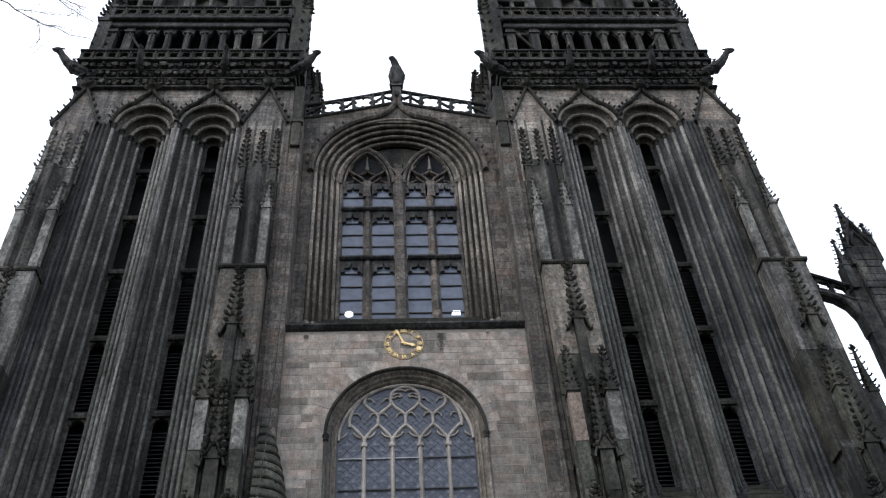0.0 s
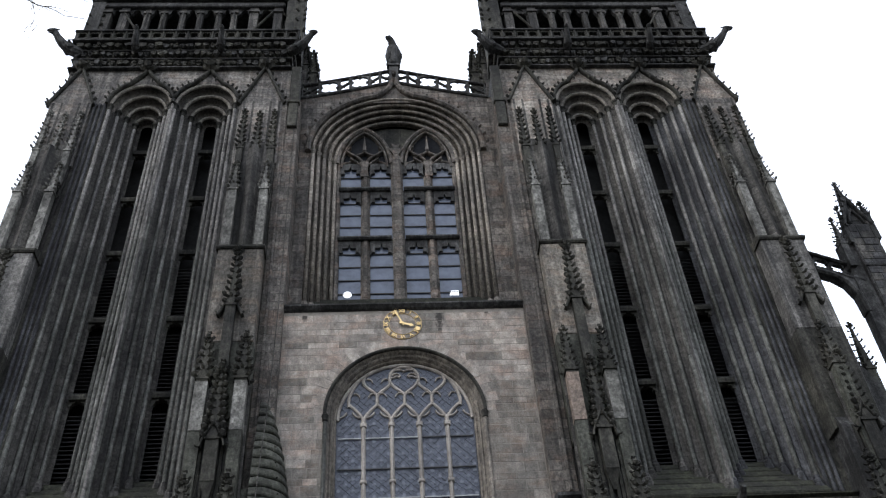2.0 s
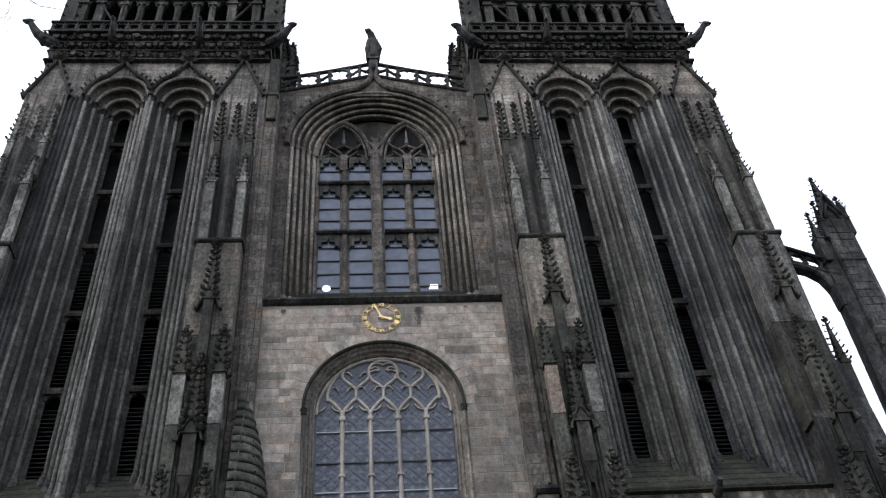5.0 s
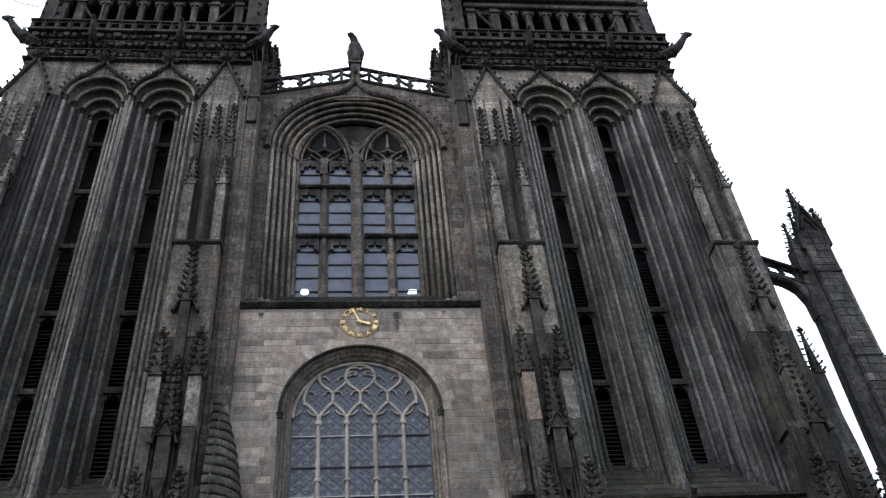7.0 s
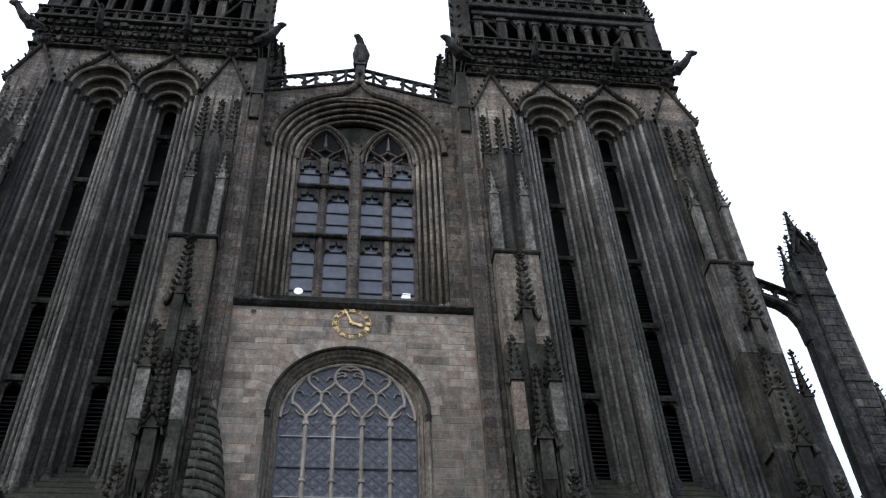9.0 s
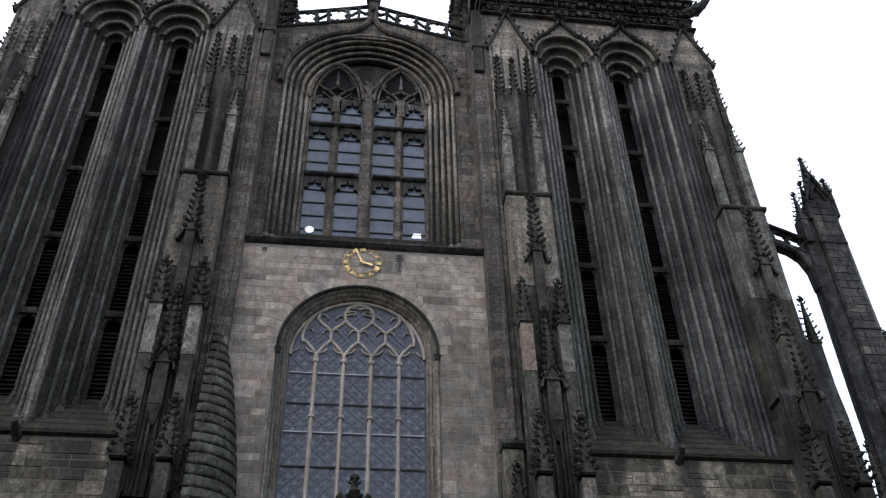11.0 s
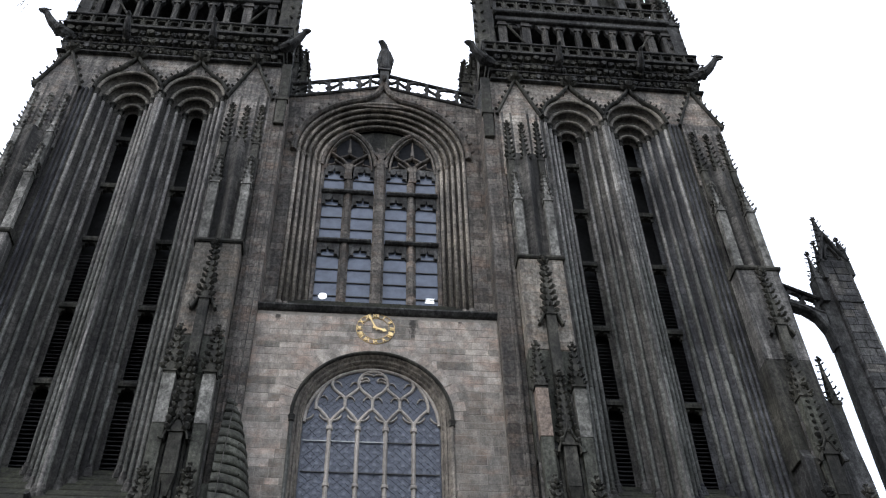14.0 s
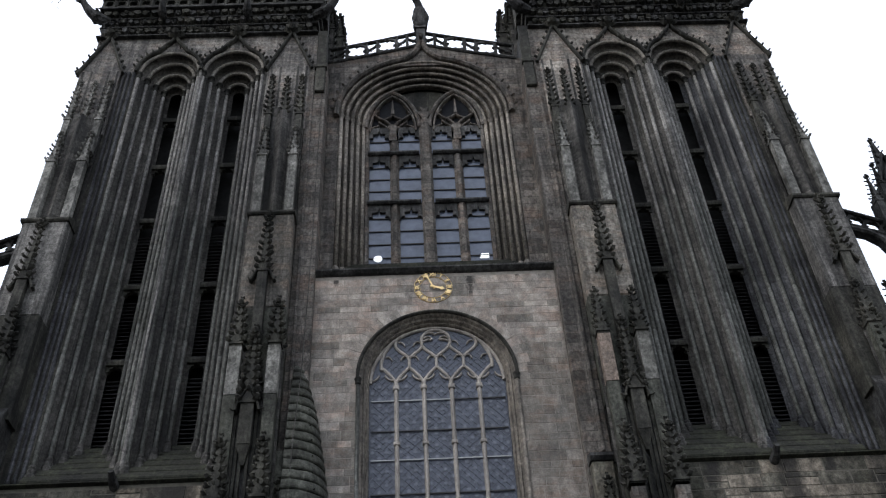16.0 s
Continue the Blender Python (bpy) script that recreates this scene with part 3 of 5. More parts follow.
for s in (-1, 1):
    bm = bmesh.new()
    strip(bm, [(s * 1.29, 24.0), (s * 1.29, 31.2)], 0.36, T_Y, T_Y + 0.25)
    part("mullion", bm, BAY, win)
    bm = bmesh.new()
    strip(bm, [(s * 2.4, 24.0), (s * 2.4, 32.0)], 0.2, T_Y, T_Y + 0.25)
    part("mullion", bm, BAY, win)
    for z in (27.5, 30.3):
        bm = bmesh.new()
        side_prism(bm, [(T_Y + 0.25, z - 0.08), (T_Y - 0.05, z - 0.08), (T_Y - 0.12, z - 0.02), (T_Y - 0.12, z + 0.05), (T_Y + 0.25, z + 0.16)], *sorted((s * 0.27, s * 2.36)))
        part("transom", bm, BLACK, win)
    # cusped heads under each transom and under the tracery
    bm = bmesh.new()
    for z in (27.42, 30.22, 31.95):
        for cx in (0.67, 1.91):
            h = 0.44
            x = s * cx
            prism(bm, [(x - h, z - 0.75), (x - h + 0.08, z - 0.6), (x - h + 0.2, z - 0.62), (x - h + 0.18, z - 0.38), (x - 0.05, z - 0.36), (x, z - 0.14), (x, z), (x - h, z)], T_Y + 0.04, T_Y + 0.2)
            prism(bm, [(x + h, z - 0.75), (x + h, z), (x, z), (x, z - 0.14), (x + 0.05, z - 0.36), (x + h - 0.18, z - 0.38), (x + h - 0.2, z - 0.62), (x + h - 0.08, z - 0.6)], T_Y + 0.04, T_Y + 0.2)
    part("cusped_heads", bm, BLACK, win, "sooty cusped light heads")
    # pointed sub-arch with a four-pointed star and curved ribs
    bm = bmesh.new()
    cx = s * 1.33
    left = [(cx - 1.12 + 1.9 - 1.9 * math.cos(radians(a)), 31.9 + 1.6 * 1.6 * math.sin(radians(a))) for a in range(0, 55, 6)]
    left = [(x, z) for x, z in left if x <= cx] + [(cx, 34.2)]
    strip(bm, left, 0.17, T_Y - 0.08, T_Y + 0.25)
    strip(bm, [(2 * cx - x, z) for x, z in left], 0.17, T_Y - 0.08, T_Y + 0.25)
    for q in (-1, 1):  # the star: four concave sides, two arms, a wedge below
        strip(bm, curve((cx, 32.8), (cx + q * 0.36, 32.44), (0, -0.22), (-q * 0.2, 0.0)), 0.09, T_Y, T_Y + 0.2)
        strip(bm, curve((cx + q * 0.3, 32.45), (cx + q * 0.74, 32.72), (q * 0.2, 0.0), (-q * 0.02, -0.14)), 0.09, T_Y, T_Y + 0.2)
        strip(bm, curve((cx + q * 0.36, 32.42), (cx, 32.02), (-q * 0.2, -0.04), (q * 0.02, 0.2)), 0.1, T_Y, T_Y + 0.2)
        strip(bm, curve((cx + q * 0.12, 31.75), (cx + q * 0.55, 32.34), (q * 0.04, 0.3), (-q * 0.2, -0.06)), 0.07, T_Y + 0.02, T_Y + 0.2)
        strip(bm, curve((cx + q * 0.96, 31.8), (cx + q * 0.62, 32.1), (-q * 0.02, 0.25), (q * 0.14, 0.04)), 0.08, T_Y, T_Y + 0.2)
        strip(bm, curve((cx + q * 0.74, 32.7), (cx + q * 0.6, 33.0), (q * 0.06, 0.12), (q * 0.06, -0.1)), 0.06, T_Y, T_Y + 0.2)
    prism(bm, [(cx - 0.08, 32.74), (cx + 0.08, 32.74), (cx + 0.05, 33.1), (cx + 0.015, 33.65), (cx - 0.015, 33.65), (cx - 0.05, 33.1)], T_Y - 0.03, T_Y + 0.2)
    prism(bm, [(cx - 0.17, 31.1), (cx + 0.17, 31.1), (cx + 0.13, 31.75), (cx + 0.2, 32.0), (cx, 32.1), (cx - 0.2, 32.0), (cx - 0.13, 31.75)], T_Y - 0.02, T_Y + 0.2)
    inner = [(cx + 0.86 * (x - cx), z - 0.2) for x, z in left]
    strip(bm, inner, 0.08, T_Y - 0.02, T_Y + 0.25)
    strip(bm, [(2 * cx - x, z) for x, z in inner], 0.08, T_Y - 0.02, T_Y + 0.25)
    part("tracery", bm, BAY, win, "pointed sub-arch with curved tracery ribs")
    bm = bmesh.new()
    prism(bm, [(cx - 1.05, 31.75), (cx + 1.05, 31.75), (cx + 1.05, 32.3), (cx + 0.7, 33.4), (cx, 34.1), (cx - 0.7, 33.4), (cx - 1.05, 32.3)], T_Y + 0.2, T_Y + 0.236)
    part("backing", bm, plain("dark_lead", (0.02, 0.021, 0.024), 0.9), win)
    # glass, one pane between each pair of bars
    for cx, h in ((0.67, 0.45), (1.91, 0.46)):
        for z0, z1 in ((24.1, 27.45), (27.6, 30.25), (30.4, 31.9)):
            n = max(2, round((z1 - z0) / 0.72))
            for k in range(n):
                a, b = z0 + (z1 - z0) * k / n, z0 + (z1 - z0) * (k + 1) / n
                bm = bmesh.new()
                t0, t1 = random.uniform(-0.012, 0.012), random.uniform(-0.012, 0.012)
                solid(bm, [(s * cx - h, T_Y + 0.16 + t0, a), (s * cx + h, T_Y + 0.16 - t0, a), (s * cx + h, T_Y + 0.16 + t1, b), (s * cx - h, T_Y + 0.16 - t1, b)], ((0, 1, 2, 3),))
                part("pane", bm, GLASS, win)
                if k:
                    bm = bmesh.new()
                    box(bm, s * cx - h, s * cx + h, T_Y + 0.11, T_Y + 0.15, a - 0.02, a + 0.02)
                    part("glazing_bar", bm, IRON, win)
# the rubble-filled head over the sub-arches
bm = bmesh.new()
n = 20
pts = arc(0, U_S, 2.42, 0, 180, n)
prism(bm, pts, T_Y + 0.24, T_Y + 0.4)
part("arch_head", bm, CARVED, win)
bm = bmesh.new()
prism(bm, [(0, 31.9), (0.12, 32.4), (0.32, 32.75), (0.12, 32.8), (0.2, 33.1), (0, 32.95), (-0.2, 33.1), (-0.12, 32.8), (-0.32, 32.75), (-0.12, 32.4)], T_Y - 0.12, T_Y + 0.15)
part("leaf_finial", bm, BAY, win)

# lower window
low = part("window", bmesh.new(), TRACERY, front, "five-light round-arched window with flowing tracery and leaded glass")
bm = bmesh.new()
arch_sweep(bm, 0, W_S, 13.3, [(2.48, 0.0), (2.46, -0.02), (2.42, 0.02), (2.39, 0.09), (2.36, 0.13), (2.33, 0.1), (2.3, 0.13), (2.27, 0.22), (2.25, 0.25), (2.22, 0.23), (2.19, 0.28), (2.17, 0.46)], 32)
part("jamb_moulding", bm, MOULD, low)
bm = bmesh.new()
strip(bm, arc(0, W_S, 2.52, 0, 180, 36), 0.11, -0.12, 0.02)
part("hood_mould", bm, CARVED, low, "dark hood mould")
for s in (-1, 1):
    bm = bmesh.new()
    lathe(bm, s * 2.5, 0.0, [(0.1, 13.3), (0.1, 13.5), (0.065, 13.56), (0.065, W_S - 0.2), (0.065, W_S)], 10)
    part("jamb_column", bm, GREENISH_SHAFT if s < 0 else MOULD, low, smooth=True)
    bm = bmesh.new()
    lathe(bm, s * 2.5, 0.0, [(0.07, W_S - 0.26), (0.1, W_S - 0.22), (0.085, W_S - 0.18), (0.1, W_S - 0.12), (0.12, W_S - 0.04), (0.1, W_S + 0.01)], 10)
    part("capital", bm, CARVED, low)
G_Y = 0.42
MX = (-1.32, -0.44, 0.44, 1.32)
for x in MX:
    bm = bmesh.new()
    strip(bm, [(x, 13.55), (x, W_S)], 0.14, G_Y - 0.1, G_Y + 0.1, 0.5)
    box(bm, x - 0.1, x + 0.1, G_Y - 0.13, G_Y + 0.05, 16.35, 16.47, 0.03)
    box(bm, x - 0.1, x + 0.1, G_Y - 0.13, G_Y + 0.05, W_S - 0.28, W_S - 0.12, 0.03)
    part("mullion", bm, TRACERY, low)

bm = bmesh.new()
RIB = 0.1


def rib(x0, z0, x1, z1, bend0, bend1, width=RIB):
    strip(bm, curve((x0, W_S + z0), (x1, W_S + z1), bend0, bend1), width, G_Y - 0.08, G_Y + 0.08)


for s in (-1, 1):
    for x in MX:  # every mullion forks into the heads of its two lights
        rib(x, 0.0, x + s * 0.44, 0.6, (s * 0.06, 0.2), (s * 0.2, 0.2))
    for x in (-0.88, 0.0, 0.88):  # and each net above spreads again
        rib(x, 0.93, x + s * 0.44, 1.45, (s * 0.08, 0.2), (s * 0.08, 0.25))
    rib(s * 1.78, 0.5, s * 1.48, 1.52, (s * 0.06, 0.4), (-s * 0.22, 0.35))
    rib(s * 1.32, 1.4, s * 0.98, 1.95, (s * 0.04, 0.25), (-s * 0.25, 0.12))
    rib(s * 0.44, 1.38, 0.0, 2.06, (s * 0.12, 0.38), (-s * 0.35, 0.0))
    rib(s * 0.44, 1.6, s * 0.16, 1.62, (-s * 0.1, 0.02), (-s * 0.02, -0.12), 0.05)
for x in (-0.88, 0.0, 0.88):
    strip(bm, [(x, W_S + 0.52), (x, W_S + 0.98)], RIB, G_Y - 0.08, G_Y + 0.08)
for k in range(5):  # cusps in the light heads
    for s in (-1, 1):
        x = -1.76 + 0.88 * k
        rib(x + s * 0.38, 0.16, x + s * 0.1, 0.3, (-s * 0.02, -0.14), (-s * 0.02, 0.12), 0.05)
for x, z in ((-0.44, 0.98), (0.44, 0.98), (-1.3, 0.98), (1.3, 0.98), (-0.88, 1.55), (0.88, 1.55)):  # points in the nets
    for s in (-1, 1):
        rib(x + s * 0.34, z + 0.02, x + s * 0.14, z - 0.12, (-s * 0.1, 0.06), (-s * 0.02, -0.1), 0.04)
for s in (-1, 1):  # trefoil in the topmost light
    rib(s * 0.4, 1.72, s * 0.12, 1.66, (-s * 0.12, 0.1), (-s * 0.04, -0.16), 0.05)
    rib(s * 0.3, 1.92, 0.0, 1.86, (-s * 0.1, 0.02), (-s * 0.06, -0.1), 0.05)
strip(bm, arc(0, W_S, 2.13, 0, 180, 32), 0.1, G_Y - 0.1, G_Y + 0.1)
part("tracery", bm, TRACERY, low, "pale flowing net tracery")
bars = (14.75, 15.87, 16.86, 17.95)
edges = (-2.17, *MX, 2.17)
for k in range(5):
    x0, x1 = edges[k], edges[k + 1]
    for j, (a, b) in enumerate(zip((13.5, *bars), (*bars, W_S))):
        bm = bmesh.new()
        t0, t1 = random.uniform(-0.01, 0.01), random.uniform(-0.01, 0.01)
        solid(bm, [(x0, G_Y + t0, a), (x1, G_Y - t0, a), (x1, G_Y + t1, b), (x0, G_Y - t1, b)], ((0, 1, 2, 3),))
        pane = part("pane", bm, LEADED, low)
        bm = bmesh.new()  # lattice of lead
        d = 0.22
        nx, nz = 4, max(2, round((b - a) / d))
        for u in range(-nz, nx + 1):
            for slope in (1, -1):
                pts = []
                for v in range(0, nz + 1):
                    xx = u + v if slope > 0 else u + nz - v
                    if 0 <= xx <= nx:
                        pts.append((x0 + (x1 - x0) * xx / nx, a + (b - a) * v / nz))
                if len(pts) > 1:
                    strip(bm, [pts[0], pts[-1]], 0.011, G_Y - 0.02, G_Y - 0.005)
        for u in range(nx):
            for v in range(nz):
                if (u + v) % 2:
                    qx, qz = x0 + (x1 - x0) * (u + 0.5) / nx, a + (b - a) * (v + 0.5) / nz
                    solid(bm, [(qx - 0.07, G_Y - 0.02, qz), (qx, G_Y - 0.02, qz - 0.075), (qx + 0.07, G_Y - 0.02, qz), (qx, G_Y - 0.02, qz + 0.075)], ((0, 1, 2, 3),))
        part("lead_lattice", bm, plain("grey_lead", (0.17, 0.185, 0.22), 0.6) if (k, j) == (0, 0) else bpy.data.materials["grey_lead"], low)
        if j:
            bm = bmesh.new()
            box(bm, x0 + 0.06, x1 - 0.06, G_Y - 0.07, G_Y - 0.03, a - 0.018, a + 0.018)
            part("glazing_bar", bm, PALE_BAR if j == 2 or (j == 4 and k < 3) else IRON, low)
bm = bmesh.new()
for k in range(-14, 15):  # lead lattice in the head
    for slope in (1, -1):
        chord = [(x, W_S + z) for x, z in ((0.22 * k + slope * u * 0.22, 0.22 * u) for u in np.linspace(0, 10, 41)) if x * x + z * z < 2.1**2]
        if len(chord) > 2:
            strip(bm, [chord[0], chord[-1]], 0.011, G_Y - 0.02, G_Y - 0.005)
part("lead_lattice", bm, bpy.data.materials["grey_lead"], low)
bm = bmesh.new()
prism(bm, arc(0, W_S, 2.17, 0, 180, 24), G_Y, G_Y + 0.03)
part("head_glass", bm, LEADED, low)
bm = bmesh.new()
side_prism(bm, [(0.5, 13.1), (-0.1, 13.1), (-0.16, 13.18), (-0.16, 13.26), (0.5, 13.62)], -2.75, 2.75)
part("sill", bm, CARVED, low, "mossy projecting sill")

# pierced parapet on the gable
par = part("parapet", bmesh.new(), BLACK, front, "black pierced gable parapet with quatrefoils")


def gable_z(x):
    return 37.78 - 0.33 * abs(x) + (0.012 * x * x)


for s in (-1, 1):
    xs = [s * v for v in (0.15, 0.62, 1.1, 1.95, 2.45, 3.3, 4.1)]
    for k in range(6):
        a, b = sorted((xs[k], xs[k + 1]))
        za, zb = gable_z(a), gable_z(b)
        bm = bmesh.new()
        if k in (2, 4):
            ring_panel(bm, a, b, za - 0.95, za - 0.1, 0.56, 0.66, 0.44, zb - za, zb - za)
        else:
            w = b - a
            q = 1 if (k % 2) == 0 else -1
            m0, m1 = (a, b) if s * q > 0 else (b, a)
            zm0, zm1 = gable_z(m0), gable_z(m1)
            strip(bm, curve((m0, zm0 - 0.93), (m1, zm1 - 0.12), (0, 0.5), (0, 0.5)), 0.08, 0.55, 0.68)
            strip(bm, curve((m0, zm0 - 0.25), ((m0 + m1) / 2, (zm0 + zm1) / 2 - 0.62), (0.1 * (m1 - m0), -0.3), (0, 0)), 0.06, 0.57, 0.68)
            strip(bm, [(a + 0.03, za - 0.95), (a + 0.03, za - 0.1)], 0.07, 0.55, 0.68)
            strip(bm, [(b - 0.03, zb - 0.95), (b - 0.03, zb - 0.1)], 0.07, 0.55, 0.68)
        part("panel", bm, BLACK, par)
    line = [(s * v, gable_z(s * v)) for v in (0, 0.8, 1.6, 2.4, 3.2, 4.15)]
    bm = bmesh.new()
    strip(bm, [(x, z - 0.05) for x, z in line], 0.12, 0.53, 0.7)
    part("rail", bm, BLACK, par)
    bm = bmesh.new()
    strip(bm, [(x, z - 1.0) for x, z in line], 0.15, 0.5, 0.7)
    part("rail", bm, BLACK, par)
bm = bmesh.new()
post(bm, 0, 0.62, 0.2, 36.7, 37.85)
post(bm, 0, 0.62, 0.27, 37.8, 37.95)
part("pedestal", bm, BLACK, par)

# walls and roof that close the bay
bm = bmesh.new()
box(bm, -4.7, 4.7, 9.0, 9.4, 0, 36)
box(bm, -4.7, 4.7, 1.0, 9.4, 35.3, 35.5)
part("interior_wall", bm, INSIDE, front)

# rider statue on the gable: one plain weathered shape
bm = bmesh.new()
lathe(bm, 0.0, 0.62, [(0.3, 37.9), (0.33, 38.2), (0.27, 38.7), (0.33, 39.1), (0.3, 39.4), (0.16, 39.55), (0.14, 39.62)], 10)
tube(bm, [(0.04, 0.62, 39.3), (0.0, 0.55, 39.6), (-0.08, 0.45, 39.85), (-0.2, 0.35, 39.98), (-0.32, 0.3, 39.93)], [0.24, 0.19, 0.17, 0.15, 0.06], 8)
tube(bm, [(0.2, 0.6, 38.0), (0.3, 0.5, 38.7), (0.24, 0.55, 39.2)], [0.1, 0.14, 0.1], 7)
tube(bm, [(-0.2, 0.5, 37.95), (-0.26, 0.4, 38.6), (-0.2, 0.5, 39.1)], [0.08, 0.12, 0.1], 7)
statue = part("statue", bm, BLACK, None, "", True)
tagged(statue, "blackened stone statue on the gable parapet", "statue")

# clock
clock = thing("clock", "gilded clock dial with Roman numerals on the stone wall", "clock")
C_Z, C_R = 22.2, 0.62
numerals = ("XII", "I", "II", "III", "IIII", "V", "VI", "VII", "VIII", "IX", "X", "XI")
for k, text in enumerate(numerals):
    cu = bpy.data.curves.new("numeral", "FONT")
    cu.body, cu.size, cu.extrude, cu.align_x, cu.align_y = text, 0.18, 0.014, "CENTER", "CENTER"
    cu.offset = 0.006
    cu.materials.append(GOLD)
    ob = new("numeral", cu)
    a = radians(90 - 30 * k)
    ob.matrix_world = Matrix.Translation((0.55 * math.cos(a), -0.03, C_Z + 0.55 * math.sin(a))) @ Euler((radians(90), 0, 0)).to_matrix().to_4x4() @ Matrix.Rotation(radians(-30 * k), 4, "Z")
    ob.parent = clock
for r, w in ((0.65, 0.014), (0.46, 0.01)):
    bm = bmesh.new()
    strip(bm, arc(0, C_Z, r, 0, 354, 59), w, -0.03, 0.0, closed=True)
    part("dial_ring", bm, GOLD, clock)
for ang, length, tail, w in ((114, 0.66, 0.1, 0.05), (-17, 0.4, 0.1, 0.07)):
    bm = bmesh.new()
    c, s = math.cos(radians(ang)), math.sin(radians(ang))
    prism(bm, [(p * c - q * s, C_Z + p * s + q * c) for p, q in ((-tail, -w / 2), (length * 0.6, -w * 0.5), (length * 0.75, -w), (length, 0), (length * 0.75, w), (length * 0.6, w * 0.5), (-tail, w / 2))], -0.08, -0.06)
    part("pointer", bm, GOLD, clock)
bm = bmesh.new()
prism(bm, [(0.42, C_Z - 0.3), (0.56, C_Z - 0.33), (0.6, C_Z - 0.2), (0.47, C_Z - 0.14)], -0.07, -0.05)
part("counterweight", bm, GOLD, clock)
bm = bmesh.new()
lathe(bm, 0, 0, [(0.05, -0.02), (0.05, 0.02)], 12)
bmesh.ops.rotate(bm, verts=bm.verts[:], cent=(0, 0, 0), matrix=Matrix.Rotation(radians(90), 3, "X"))
bmesh.ops.translate(bm, verts=bm.verts[:], vec=(0, -0.08, C_Z))
part("hub", bm, GOLD, clock)

# glowing pieces set just before the lowest panes of the upper window, as bright spots
for name, x, z, w, h, label in (("lamp", -1.95, 24.74, 0.17, 0.15, "white glowing spot before the window glass"), ("lamp", 1.98, 24.74, 0.17, 0.12, "white striped glowing spot before the window glass")):
    lamp = thing(name, label, "lamp")
    bm = bmesh.new()
    if x < 0:
        prism(bm, [(x + 0.95 * w * math.cos(0.45 * k), z + h * math.sin(0.45 * k)) for k in range(14)], 1.31, 1.34)
        part("shade", bm, WHITE_GLOW, lamp)
    else:
        for k in range(3):
            bm = bmesh.new()
            box(bm, x - w + 0.03 * k, x + w, 1.31, 1.34, z - h + 0.085 * k, z - h + 0.05 + 0.085 * k)
            part("tube", bm, WHITE_GLOW, lamp)

# finial of the porch gable below the window
fin = thing("gable_finial", "mossy carved stone finial on the porch gable", "finial")
bm = bmesh.new()
F_Y = -1.6
lathe(bm, 0.02, F_Y, [(0.12, 12.3), (0.1, 12.6), (0.15, 12.66), (0.1, 12.75), (0.08, 12.95), (0.09, 13.2), (0.08, 13.35), (0.13, 13.4), (0.13, 13.48), (0.05, 13.54)], 10)
part("stem", bm, CARVED, fin)
bm = bmesh.new()
for k in range(8):
    a = radians(45 * k)
    crocket(bm, 0.02 + 0.08 * math.cos(a), F_Y + 0.08 * math.sin(a), 12.84, math.cos(a), math.sin(a), 0.36 if k % 2 == 0 else 0.2)
for k in range(4):
    a = radians(90 * k)
    crocket(bm, 0.02 + 0.05 * math.cos(a), F_Y + 0.05 * math.sin(a), 13.3, math.cos(a), math.sin(a), 0.12)
part("leaves", bm, CARVED, fin)
bm = bmesh.new()
prism(bm, [(-2.6, 9.0), (2.6, 9.0), (0.18, 12.35), (-0.14, 12.35)], F_Y - 0.15, 0.0)
box(bm, -2.6, 2.6, F_Y - 0.15, 0.0, 0, 9.0)
porch = part("porch_gable", bm, LOWER, None)
tagged(porch, "grey granite porch gable under the window", "porch", kind="structure")

# floodlights on the ledge
for x0, x1 in ((-2.95, -1.85), (2.1, 3.15)):
    lamp = thing("floodlight", "black box floodlight on the ledge", "floodlight", group="floodlights")
    bm = bmesh.new()
    box(bm, x0, x1, -0.75, -0.25, 12.55, 12.82, 0.03)
    part("housing", bm, NAVY, lamp)
    for x in (x0 + 0.03, x1 - 0.03):
        bm = bmesh.new()
        tube(bm, [(x, -0.4, 12.5), (x, -0.4, 13.05)], [0.012, 0.012], 5)
        part("bracket", bm, IRON, lamp)
bm = bmesh.new()
box(bm, -4.0, 4.0, -0.8, 0.05, 12.2, 12.54, 0.04)
ledge = part("ledge", bm, BLACK, front, "dark stone ledge")


# ---- towers ----
ARCH = stone("pale_arch_granite", (0.34, 0.31, 0.265), (0.21, 0.194, 0.17), (0.06, 0.056, 0.052), 0.4, 0.06, 0.0, 0.4, drips=0.1)


